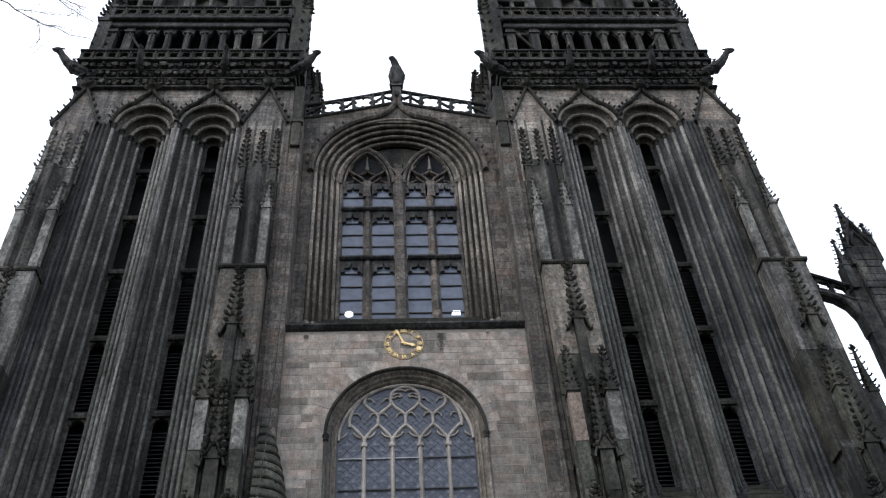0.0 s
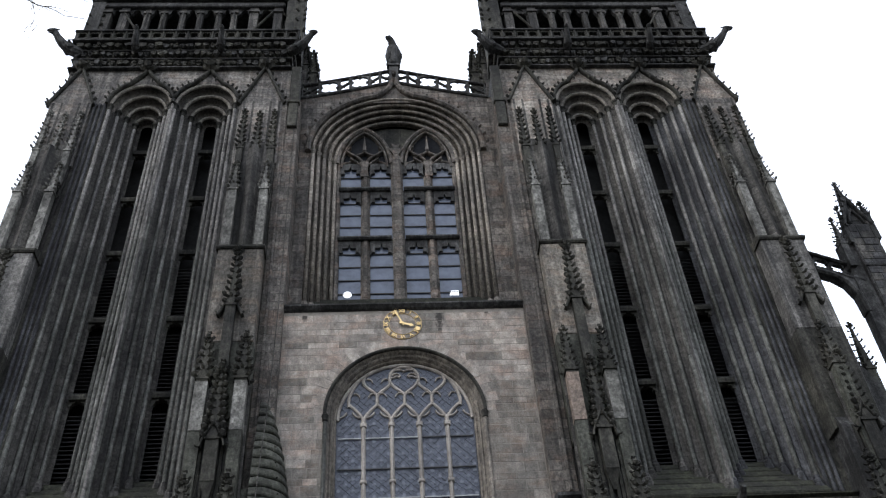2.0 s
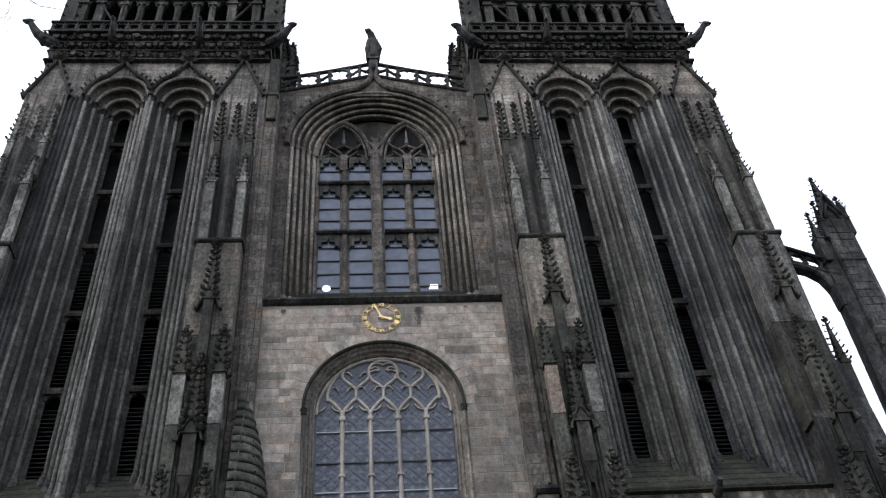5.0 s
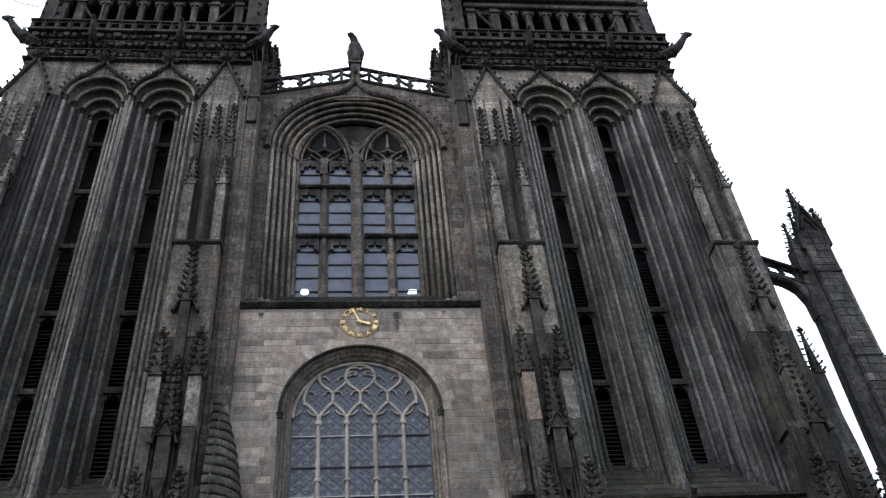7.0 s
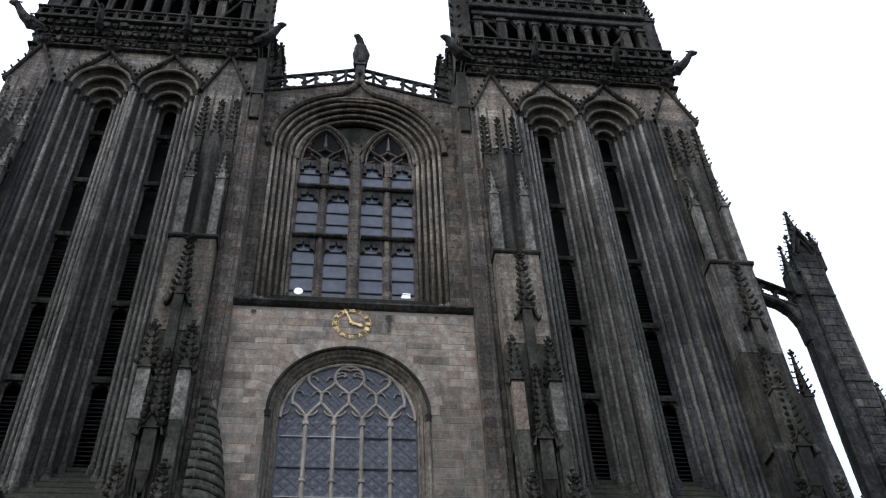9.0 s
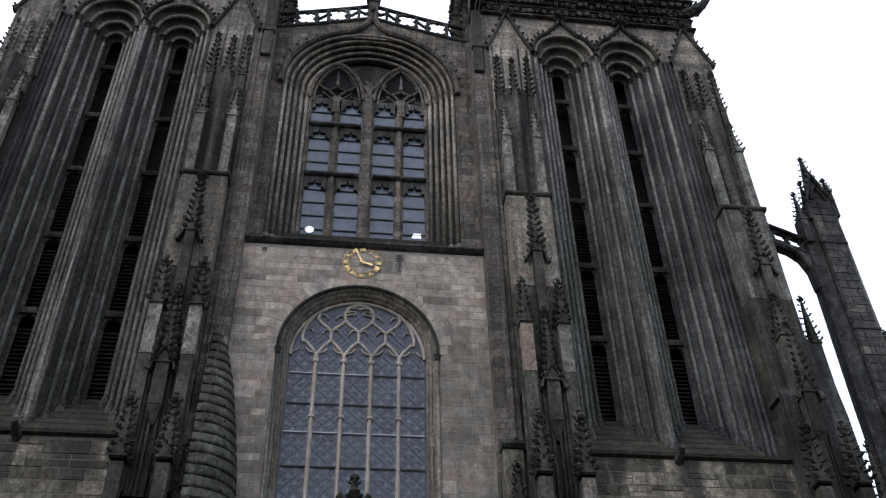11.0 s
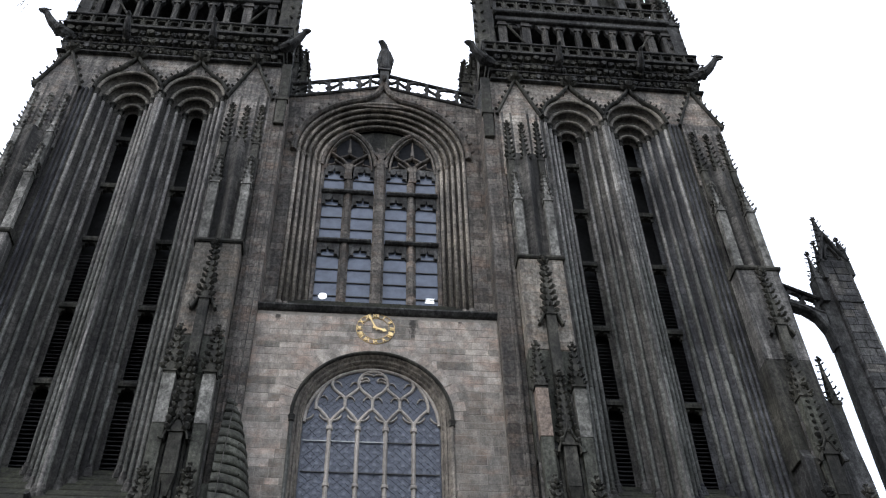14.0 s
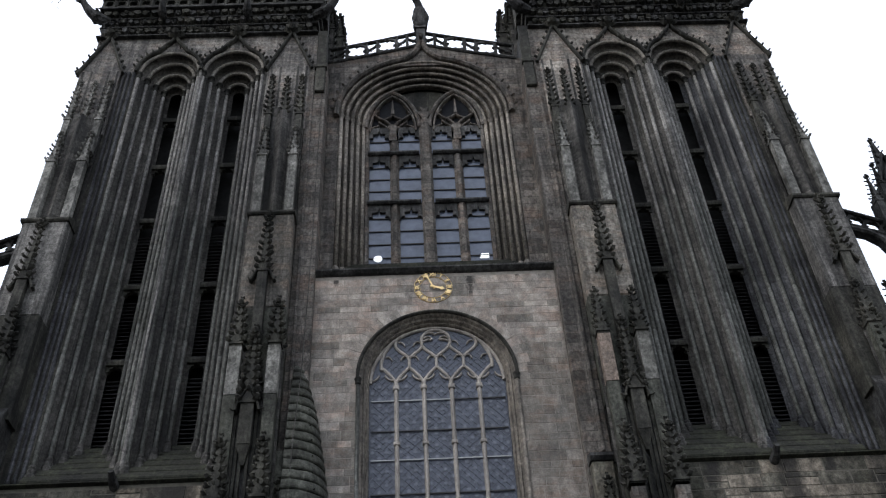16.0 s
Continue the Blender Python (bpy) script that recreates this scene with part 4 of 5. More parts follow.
def buttress(tower, b, outer):
    """A stepped buttress with carved pinnacles; b: its inner edge."""
    m = b + 0.78
    butt = part("buttress", bmesh.new(), TOWER, tower, "stepped buttress with crocketed pinnacles")
    bm = bmesh.new()
    box(bm, b, b + 1.57, -0.9, -0.2, 20.9, 25.05, 0.04)
    part("middle_stage", bm, SHAFT if outer else CAPSTONE, butt)
    bm = bmesh.new()
    box(bm, b, b + 1.57, -0.9, -0.2, 17.0, 20.9, 0.04)
    part("middle_stage", bm, CARVED if outer else GREENISH, butt, "darker lower courses")
    bm = bmesh.new()
    side_prism(bm, [(-0.2, 25.02), (-0.95, 25.02), (-1.0, 25.08), (-1.0, 25.16), (-0.6, 25.4), (-0.2, 25.4)], b - 0.06, b + 1.63)
    part("cap", bm, CARVED, butt)
    bm = bmesh.new()
    side_prism(bm, [(-0.2, 12.8), (-1.4, 12.8), (-1.1, 12.8), (-1.1, 17.0), (-0.9, 17.4), (-0.2, 17.4)], b + 0.1, b + 1.5)
    part("lower_stage", bm, BLACK, butt)
    bm = bmesh.new()
    side_prism(bm, [(-0.2, 0), (-1.5, 0), (-1.5, 12.3), (-1.1, 13.0), (-0.2, 13.0)], b + 0.0, b + 1.6)
    part("foot", bm, BLACK, butt)
    # upper stage: a slim core between two shafts, and a cluster of three pinnacles
    bm = bmesh.new()
    box(bm, m - 0.5, m + 0.5, -0.5, -0.2, 25.3, 31.4, 0.03)
    post(bm, m, -0.5, 0.2, 25.3, 31.0, 45)
    part("upper_stage", bm, TOWER, butt)
    bm = bmesh.new()
    prism(bm, [(m - 0.84, 30.2), (m + 0.84, 30.2), (m + 0.84, 34.2), (m - 0.84, 34.2)], -0.36, -0.2)
    part("pinnacle_field", bm, STAINED_SPANDREL if XMAP[1] or outer else SPANDREL, butt, "paler granite face behind the pinnacles")
    for dx in (-0.55, 0.6):
        bm = bmesh.new()
        pinnacle(bm, m + dx, -0.66, 0.15, 25.3, 28.3, 29.9, 6, 0.13)
        part("pinnacle", bm, LICHEN, butt)
    for dx, z in ((-0.6, 0.0), (0.0, -0.1), (0.62, 0.05)):
        bm = bmesh.new()
        pinnacle(bm, m + dx, -0.47, 0.12, 29.0, 30.9 + z, 33.3 + z, 8, 0.13)
        part("pinnacle", bm, LICHEN if XMAP[1] and outer else CARVED, butt)
    # pinnacles in relief on the front of the middle stage
    bm = bmesh.new()
    pinnacle(bm, m + 0.05, -0.98, 0.16, 17.5, 22.3, 24.85, 9, 0.19)
    for s in (-1, 1):
        strip(bm, [(m + 0.05 + s * 0.4, 21.9), (m + 0.05, 22.8)], 0.09, -1.12, -0.9)
        for k in range(3):
            crocket(bm, m + 0.05 + s * (0.38 - 0.12 * k), -1.05, 22.0 + 0.28 * k, 0.9 * s, -0.4, 0.1)
    part("pinnacle", bm, CARVED, butt)
    # Outer and lower shafts take the darker, greener stone.
    for dx, mat in ((-0.1, GREENISH),) if outer else ((-0.6, LICHEN if XMAP[1] else NEW_STONE), (0.58, LICHEN)):
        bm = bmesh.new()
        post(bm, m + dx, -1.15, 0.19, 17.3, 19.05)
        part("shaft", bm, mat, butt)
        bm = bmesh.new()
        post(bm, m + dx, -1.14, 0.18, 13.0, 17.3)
        part("shaft", bm, GREENISH, butt)
        for q in (-0.23, 0.23):
            bm = bmesh.new()
            post(bm, m + dx + q, -1.02, 0.035, 13.0, 19.0)
            part("roll", bm, TOWER, butt)
        bm = bmesh.new()
        pinnacle(bm, m + dx, -1.15, 0.17, 19.0, 19.2, 20.85, 6, 0.18 if XMAP[1] else 0.14)
        part("pinnacle", bm, CARVED, butt)
    bm = bmesh.new()
    pinnacle(bm, m + 0.02, -1.22, 0.19, 15.6, 17.0, 19.6, 10, 0.22 if XMAP[1] else 0.16)
    post(bm, m + 0.02, -1.2, 0.05, 15.0, 15.6, 0, 0.19)
    for s in (-1, 1):
        strip(bm, curve((m + 0.02 + s * 0.34, 16.7), (m + 0.02, 17.75), (-s * 0.02, 0.4), (-s * 0.02, 0.4)), 0.06, -1.45, -1.15)
        for k in range(3):
            crocket(bm, m + 0.02 + s * (0.4 - 0.13 * k), -1.38, 16.75 + 0.33 * k, 0.9 * s, -0.4, 0.11)
    part("pinnacle", bm, CARVED, butt)
    for q in (-0.36, -0.24, -0.1, 0.1, 0.24, 0.36):
        bm = bmesh.new()
        post(bm, m + q, -1.13 - 0.06 * (abs(q) < 0.2), 0.04, 9.0, 16.6 + abs(q))
        part("roll", bm, CARVED, butt)
    for dx in (-0.58, 0.6):
        bm = bmesh.new()
        post(bm, m + dx, -1.6, 0.18, 9.0, 13.7)
        # Foot shafts: darkest on outer buttresses, greenish on the mirrored tower.
        part("shaft", bm, CARVED if outer else GREENISH if XMAP[1] else BAY, butt)
        bm = bmesh.new()
        pinnacle(bm, m + dx, -1.6, 0.18, 13.6, 13.8, 15.55, 7, 0.18)
        part("pinnacle", bm, CARVED, butt)
    # gable over the buttress
    bm = bmesh.new()
    prism(bm, [(m - 0.85, 34.2), (m + 0.85, 34.2), (m, 36.55)], -0.34, -0.2)
    part("gable_field", bm, STAINED_SPANDREL if XMAP[1] else SPANDREL, butt)
    for q in (-0.72, -0.36, 0.36, 0.72):
        bm = bmesh.new()
        post(bm, m + q, -0.32, 0.045, 25.4, 34.2)
        part("roll", bm, TOWER, butt)
    bm = bmesh.new()
    for s in (-1, 1):
        strip(bm, [(m + s * 0.95, 34.0), (m, 36.6)], 0.13, -0.5, -0.22)
        for k in range(6):
            t = (k + 0.5) / 6
            crocket(bm, m + s * 0.97 * (1 - t), -0.42, 34.1 + 2.55 * t, s * 0.8, -0.5, 0.16)
    for k in range(4):
        crocket(bm, m, -0.45, 36.62, math.cos(radians(90 * k)), math.sin(radians(90 * k)), 0.34)
    part("gable", bm, CARVED, butt)


SLIT_Y = 1.15  # depth of the slit behind the shafted jambs


def belfry_opening(tower, cx, shaft_stone):
    """A tall slit with louvres in a deep, many-shafted frame under an ogee hood."""
    zs = 34.15
    op = part("belfry_opening", bmesh.new(), SHAFT, tower, "tall narrow louvred opening in deep shafted jambs")
    bm = bmesh.new()
    rolls, section = orders_of(1.33, -0.25, 0.24, SLIT_Y, 4, 0.07)
    arch_sweep(bm, cx, zs, 15.0, section, 18, 1.1, head=False)
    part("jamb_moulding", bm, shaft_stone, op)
    bm = bmesh.new()
    arch_sweep(bm, cx, zs, 15.0, section, 18, 1.1, jambs=False)
    part("arch_moulding", bm, ARCH_HOLLOW, op)
    for r, y in rolls:
        bm = bmesh.new()
        arch_roll(bm, cx, zs, r, y, 0.08, 20, 1.1)
        part("arch_roll", bm, ARCH, op, smooth=True)
    for s in (-1, 1):
        for k in range(4):
            t = k / 4 + 0.05
            x, y = cx + s * rolls[k][0], rolls[k][1]
            foot = 15.6 + 1.75 * t
            joints = [foot, foot + random.uniform(3.5, 6.0), random.uniform(25.0, 27.5), random.uniform(29.5, 31.5), zs]
            for j, (za, zb) in enumerate(zip(joints, joints[1:])):  # drums, the lower two darker and greener
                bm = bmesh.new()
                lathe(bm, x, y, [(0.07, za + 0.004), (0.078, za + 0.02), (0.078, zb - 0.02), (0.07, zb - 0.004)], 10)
                part("shaft", bm, (GREENISH_SHAFT, GREENISH_SHAFT, PALE_SHAFT, PALE_SHAFT)[j], op, smooth=True)
            bm = bmesh.new()
            lathe(bm, x, y, [(0.08, zs - 0.3), (0.1, zs - 0.26), (0.085, zs - 0.22), (0.1, zs - 0.1), (0.15, zs - 0.04), (0.15, zs + 0.03)], 10)
            part("capital", bm, CARVED, op, "sooty round capital")
            z = 15.25 + 1.75 * t
            bm = bmesh.new()
            lathe(bm, x, y, [(0.17, z), (0.17, z + 0.16), (0.13, z + 0.2), (0.14, z + 0.3), (0.1, z + 0.36), (0.11, z + 0.42), (0.085, z + 0.48)], 10)
            part("shaft_base", bm, shaft_stone, op)
    hood = arc(cx, zs, 1.36, 0, 62, 9, 1.1) + [(cx + 0.38, zs + 1.72), (cx + 0.16, zs + 2.0), (cx, zs + 2.4)]
    bm = bmesh.new()
    strip(bm, hood, 0.14, -0.45, -0.22)
    strip(bm, [(2 * cx - x, z) for x, z in hood], 0.14, -0.45, -0.22)
    for s in (-1, 1):
        for k in range(7):
            a = radians(12 + 11 * k)
            crocket(bm, cx + s * 1.42 * math.cos(a), -0.4, zs + 1.56 * math.sin(a), s * 0.7 * math.cos(a), -0.6, 0.16)
    for k in range(4):
        crocket(bm, cx, -0.42, zs + 2.4, math.cos(radians(90 * k)), math.sin(radians(90 * k)), 0.36)
    crocket(bm, cx, -0.5, zs + 2.6, 0.3, -0.5, 0.18)
    part("hood_mould", bm, CARVED, op)
    levels = (17.1, 20.3, 23.55, 26.8, 29.75, 32.6)
    for z in levels[1:]:
        bm = bmesh.new()
        side_prism(bm, [(SLIT_Y + 0.2, z - 0.12), (SLIT_Y - 0.14, z - 0.12), (SLIT_Y - 0.18, z - 0.02), (SLIT_Y - 0.18, z + 0.06), (SLIT_Y + 0.2, z + 0.22)], cx - 0.3, cx + 0.3)
        part("transom", bm, CARVED, op)
        for s in (-1, 1):
            bm = bmesh.new()
            prism(bm, [(cx + s * 0.31, z - 0.34), (cx + s * 0.21, z - 0.3), (cx + s * 0.2, z - 0.2), (cx + s * 0.1, z - 0.18), (cx + s * 0.08, z - 0.1), (cx + s * 0.31, z - 0.1)], SLIT_Y - 0.03, SLIT_Y + 0.15)
            part("cusp", bm, CARVED, op)
    z = 17.15
    while z < 26.6:
        bm = bmesh.new()
        side_prism(bm, [(SLIT_Y + 0.14, z), (SLIT_Y + 0.145, z - 0.022), (SLIT_Y + 0.33, z + 0.12), (SLIT_Y + 0.325, z + 0.142)], cx - 0.32, cx + 0.32)
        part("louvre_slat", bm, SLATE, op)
        z += 0.16 if all(abs(z + 0.55 - level) > 0.1 for level in levels[1:]) else 0.75
    # Black panel close behind the slit stands for the shade inside.
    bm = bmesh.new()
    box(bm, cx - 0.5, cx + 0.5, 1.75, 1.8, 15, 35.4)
    part("slit_shade_panel", bm, INSIDE, op)


def balustrade(tower, x0, x1, y, z0, z1, n, depth=0.18, label=""):
    bal = part("balustrade", bmesh.new(), BLACK, tower, label or "black pierced stone balustrade")
    for k in range(n):
        a, b = x0 + (x1 - x0) * k / n, x0 + (x1 - x0) * (k + 1) / n
        bm = bmesh.new()
        ring_panel(bm, a + 0.05, b - 0.05, z0, z1, y, y + depth, min(b - a, z1 - z0) * 0.4, n=4)
        strip(bm, [(a, z0), (a, z1)], 0.1, y - 0.05, y + depth)
        part("panel", bm, CARVED, bal)
    bm = bmesh.new()
    box(bm, x0 - 0.06, x1 + 0.06, y - 0.09, y + depth + 0.08, z1, z1 + 0.11, 0.03)
    part("rail", bm, BLACK, bal)
    return bal


def side_balustrade(tower, x, y0, y1, z0, z1, n):
    bal = part("balustrade", bmesh.new(), BLACK, tower)
    bm = bmesh.new()
    box(bm, x - 0.05, x + 0.05, y0, y1, z0, z1)
    part("panel", bm, BLACK, bal)
    for k in range(n + 1):
        bm = bmesh.new()
        post(bm, x, y0 + (y1 - y0) * k / n, 0.08, z0, z1)
        part("baluster", bm, BLACK, bal)
    bm = bmesh.new()
    box(bm, x - 0.1, x + 0.1, y0, y1, z1, z1 + 0.11)
    part("rail", bm, BLACK, bal)


def gargoyle(tower, x, y, z, dx, dy, rise=0.5, length=1.2):
    """A stone beast that leans out from the cornice: thick haunches, arched neck, head with open jaws and ears."""
    bm = bmesh.new()
    g = min(1.0, length / 1.05)

    def p(t, up, side=0.0):
        return (x + dx * length * t - g * side * dy, y + dy * length * t + g * side * dx, z + (up if up > 0 else g * up))

    def sized(*radii):
        return [g * r for r in radii]

    tube(bm, [p(-0.35, -0.3), p(0.0, -0.3), p(0.25, -0.22), p(0.5, -0.02), p(0.7, rise * 0.45), p(0.84, rise * 0.85), p(0.92, rise * 1.02)], sized(0.2, 0.27, 0.25, 0.21, 0.17, 0.14, 0.12), 9)
    tube(bm, [p(0.8, rise * 0.98), p(0.95, rise * 1.1), p(1.08, rise * 1.06), p(1.2, rise * 0.98)], sized(0.1, 0.17, 0.12, 0.05), 8)
    tube(bm, [p(0.93, rise * 0.95), p(1.05, rise * 0.88), p(1.13, rise * 0.78)], sized(0.09, 0.07, 0.03), 6)
    for s in (-1, 1):
        crocket(bm, *p(0.86, rise * 1.1 + 0.1, 0.1 * s), -dx, -dy, 0.12)
        tube(bm, [p(0.05, -0.25, 0.18 * s), p(0.25, -0.36, 0.22 * s), p(0.38, -0.22, 0.18 * s)], sized(0.12, 0.1, 0.05), 6)
        tube(bm, [p(0.15, -0.12, 0.16 * s), p(0.3, 0.02, 0.25 * s), p(0.15, 0.1, 0.27 * s)], sized(0.1, 0.06, 0.02), 5)
    part("gargoyle", bm, BLACK, tower, "weathered black stone gargoyle")


def church_tower(name, label):
    tower = thing(name, label, "church tower", group="west towers")
    b1, b2 = 7.95, 10.63
    bm = bmesh.new()
    box(bm, 4.08, b1 - 1.33, -0.25, 1.4, 15.2, 34.15)
    box(bm, b1 + 1.33, b2 - 1.33, -0.245, 1.4, 15.2, 34.15)
    part("wall", bm, TOWER, tower, "dark streaked granite wall")
    bm = bmesh.new()
    box(bm, b2 + 1.33, 14.0, -0.25, 1.4, 15.2, 34.15)
    part("wall", bm, CARVED, tower, "near-black outer wall")
    bm = bmesh.new()
    arched_wall(bm, b1, 1.33, 34.15, 4.5, (b1 + b2) / 2, 36.6, -0.25, 1.4, 16, 1.1)
    arched_wall(bm, b2, 1.33, 34.15, (b1 + b2) / 2, 14.0, 36.6, -0.25, 1.4, 16, 1.1)
    part("wall", bm, STAINED_SPANDREL if XMAP[1] else SPANDREL, tower, "paler granite spandrels above the arches")
    # Black box: the deep shade of this recess is put into its colour.
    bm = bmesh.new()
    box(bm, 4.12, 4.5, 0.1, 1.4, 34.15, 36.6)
    part("inner_return", bm, BLACK, tower, "wall return with its deep shade put into black")
    for x0, x1 in ((4.9, 5.3), (13.5, 13.8)):
        bm = bmesh.new()
        box(bm, x0, x1, 0.9, 8.8, 38.1, 43.0)
        part("gallery_flank", bm, BLACK, tower)
    bm = bmesh.new()
    box(bm, 4.08, 4.7, 1.4, 9.0, 0, 39)
    box(bm, 13.4, 14.0, 1.4, 9.0, 0, 39)
    box(bm, 4.08, 14.0, 9.0, 9.6, 0, 39)
    part("wall", bm, TOWER, tower)
    bm = bmesh.new()
    box(bm, 4.08, 14.0, -0.486, 1.4, 0, 15.0)
    lower = part("wall", bm, plain("dark_mortar", (0.13, 0.122, 0.102), 0.95), tower, "ashlar wall under the belfry sill")
    # Dark strip added at the corner in place of a hollow's shade.
    bm = bmesh.new()
    box(bm, 4.05, 4.45, -0.5, -0.3, 32.4, 36.5, 0.03)
    box(bm, 4.0, 4.5, -0.55, -0.3, 33.9, 34.1, 0.03)
    part("corner_shaft", bm, CARVED, tower, "dark square strip standing in for a shaded hollow")
    # pier beside the central bay, with raised strips
    bm = bmesh.new()
    box(bm, 4.02, 4.8, -0.34, 0.7, 0, 34.4, 0.03)
    box(bm, 4.5, 4.6, -0.42, -0.3, 15.5, 34.0, 0.02)
    part("pier", bm, BAY, tower, "flat brown granite pier beside the window bay")
    for cx in (b1, b2):
        belfry_opening(tower, cx, BLUE_SHADED_SOOT if cx == b2 and not XMAP[1] else SHADED_SOOT)
    for x in (6.45, 9.29, 12.08, 12.27, 12.46):
        bm = bmesh.new()
        lathe(bm, x, -0.27, [(0.085, 15.1), (0.065, 15.6), (0.065, 34.0), (0.09, 34.15)], 10)
        part("wall_shaft", bm, SHAFT if x < 12 else BLUE_SHADED_SOOT, tower, smooth=True)
    # stepped sill of the openings
    sill = part("sill", bmesh.new(), CARVED, tower, "mossy stepped sill")
    for cx in (b1, b2):
        for k in range(6):
            bm = bmesh.new()
            r = 1.33 - 0.19 * k
            y, z = -0.56 + 0.29 * k, 15.06 + 0.34 * k
            side_prism(bm, [(1.5, z), (y + 0.06, z), (y, z + 0.04), (y, z + 0.1), (y + 0.22, z + 0.36), (1.5, z + 0.36)], cx - r - 0.04, cx + r + 0.04)
            part("step", bm, MOSSY, sill)
    bm = bmesh.new()
    side_prism(bm, [(-0.2, 14.95), (-0.5, 14.95), (-0.62, 15.01), (-0.62, 15.05), (-0.2, 15.16)], 6.45, 12.75)
    part("string_course", bm, MOSSY, sill)
    bm = bmesh.new()
    tube(bm, [(9.29, -0.3, 14.85), (9.29, -0.75, 14.95), (9.29, -1.05, 15.1)], [0.16, 0.13, 0.08], 7)
    part("spout", bm, BLACK, sill)
    buttress(tower, 4.8, False)
    buttress(tower, 12.66, True)
    # buttress on the flank
    flank = part("buttress", bmesh.new(), TOWER, tower, "flank buttress with pinnacles")
    bm = bmesh.new()
    prism(bm, [(13.9, 0), (15.6, 0), (15.42, 17.0), (15.25, 19.5), (14.85, 20.1), (14.75, 24.6), (14.4, 25.4), (14.4, 33.4), (13.9, 34.2)], 0.1, 1.3)
    part("body", bm, BLACK, flank)
    for x, y, z0, zs, z1 in ((15.22, 0.3, 16.8, 20.0, 21.9), (15.7, 0.1, 12.0, 14.0, 16.0), (14.5, 0.4, 25.0, 29.2, 31.2), (14.3, 0.35, 31.0, 33.0, 34.6)):
        bm = bmesh.new()
        pinnacle(bm, x, y, 0.15, z0, zs, z1, 7, 0.12)
        part("pinnacle", bm, CARVED, flank)
    gargoyle(tower, 14.0, -0.1, 34.25, 0.9, -0.3, 0.12, 0.55)
    # cornice: string, frieze, corbels
    cor = part("cornice", bmesh.new(), BLACK, tower, "black carved cornice with frieze and corbels")
    for z0, z1, y, x0, x1 in ((36.55, 36.64, -0.46, 4.5, 14.1), (36.64, 37.12, -0.3, 4.6, 14.0), (37.12, 37.19, -0.5, 4.5, 14.05), (37.19, 37.58, -0.42, 4.5, 14.02), (37.58, 37.64, -0.62, 4.42, 14.08), (37.64, 38.08, -0.56, 4.4, 14.05), (38.08, 38.2, -0.85, 4.25, 14.12)):
        bm = bmesh.new()
        box(bm, x0, x1, y, 9.8, z0, z1, 0.02)
        part("course", bm, CARVED if z1 - z0 > 0.3 else BLACK, cor)
    for z0, h, y, n in ((36.68, 0.42, -0.32, 30), (37.22, 0.34, -0.44, 34), (37.68, 0.36, -0.58, 27)):
        # a row of undercut leaves, each bunched and weathered in its own way
        for k in range(n):
            x = 4.7 + 9.25 * (k + 0.5 + random.uniform(-0.12, 0.12)) / n
            w = 9.25 / n * random.uniform(0.36, 0.5)
            bm = bmesh.new()
            top, foot, out = z0 + h * random.uniform(0.82, 1.0), z0 + h * random.uniform(0.0, 0.25), random.uniform(0.1, 0.22)
            m = x + random.uniform(-0.3, 0.3) * w
            prism(bm, [(x - w, foot + 0.08), (m, foot), (x + w, foot + 0.1), (x + w * 0.8, (top + foot) / 2), (x + w * 1.05, top - 0.05), (m, top), (x - w, top - 0.07), (x - w * 0.75, (top + foot) / 2)], y - out, y + 0.05)
            for q in (-0.55, 0.5):
                crocket(bm, x + q * w, y - 0.05, (top + foot) / 2 + random.uniform(-0.1, 0.1), random.uniform(-0.3, 0.3), -0.95, random.uniform(0.1, 0.2))
            part("frieze_leaf", bm, random.choice((CARVED, CARVED, BLACK)), cor)
    balustrade(tower, 4.25, 14.05, -0.8, 38.2, 38.75, 18)
    side_balustrade(tower, 4.3, -0.7, 9.5, 38.2, 38.9, 18)
    side_balustrade(tower, 14.0, -0.7, 9.5, 38.2, 38.9, 18)
    gargoyle(tower, 14.0, -0.6, 37.9, 0.9, -0.4, 0.55, 1.1)
    gargoyle(tower, 4.4, -0.6, 37.9, -0.85, -0.35, 0.5, 1.0)
    for x in (7.6, 11.3):
        gargoyle(tower, x, -0.8, 37.75, -0.1, -0.95, 0.35, 0.7)
    # open gallery
    gal = part("gallery", bmesh.new(), BLACK, tower, "sooty open gallery with square posts")
    xs = (13.55, 12.73, 11.68, 10.89, 9.99, 9.17, 8.29, 7.56, 6.62, 5.47)
    for k, x in enumerate(xs):
        bm = bmesh.new()
        w = 0.2 if k in (0, 1, 8, 9) else 0.13
        post(bm, x, 0.45, w, 38.2, 42.45)
        post(bm, x, 0.3, 0.05, 38.2, 42.0, 45)
        post(bm, x, 0.42, w + 0.05, 42.0, 42.15)
        part("post", bm, TOWER, gal)
        if k:
            a, b = x, xs[k - 1]
            c = (a + b) / 2
            h = (b - a) / 2 - 0.1
            for s in (-1, 1):
                bm = bmesh.new()
                prism(bm, [(c + s * h, 41.85), (c + s * h * 0.45, 42.1), (c + s * h * 0.4, 42.28), (c, 42.42), (c + s * h, 42.45)], 0.35, 0.55)
                part("cusp", bm, BLACK, gal)
    if not XMAP[1]:  # the bay beside the gap between the towers is walled up round a small square light
        bm = bmesh.new()
        box(bm, 5.6, 6.5, 0.4, 0.6, 38.2, 40.5, 0.02)
        box(bm, 5.6, 5.72, 0.4, 0.6, 40.5, 42.42, 0.02)
        box(bm, 6.38, 6.5, 0.4, 0.6, 40.5, 42.42, 0.02)
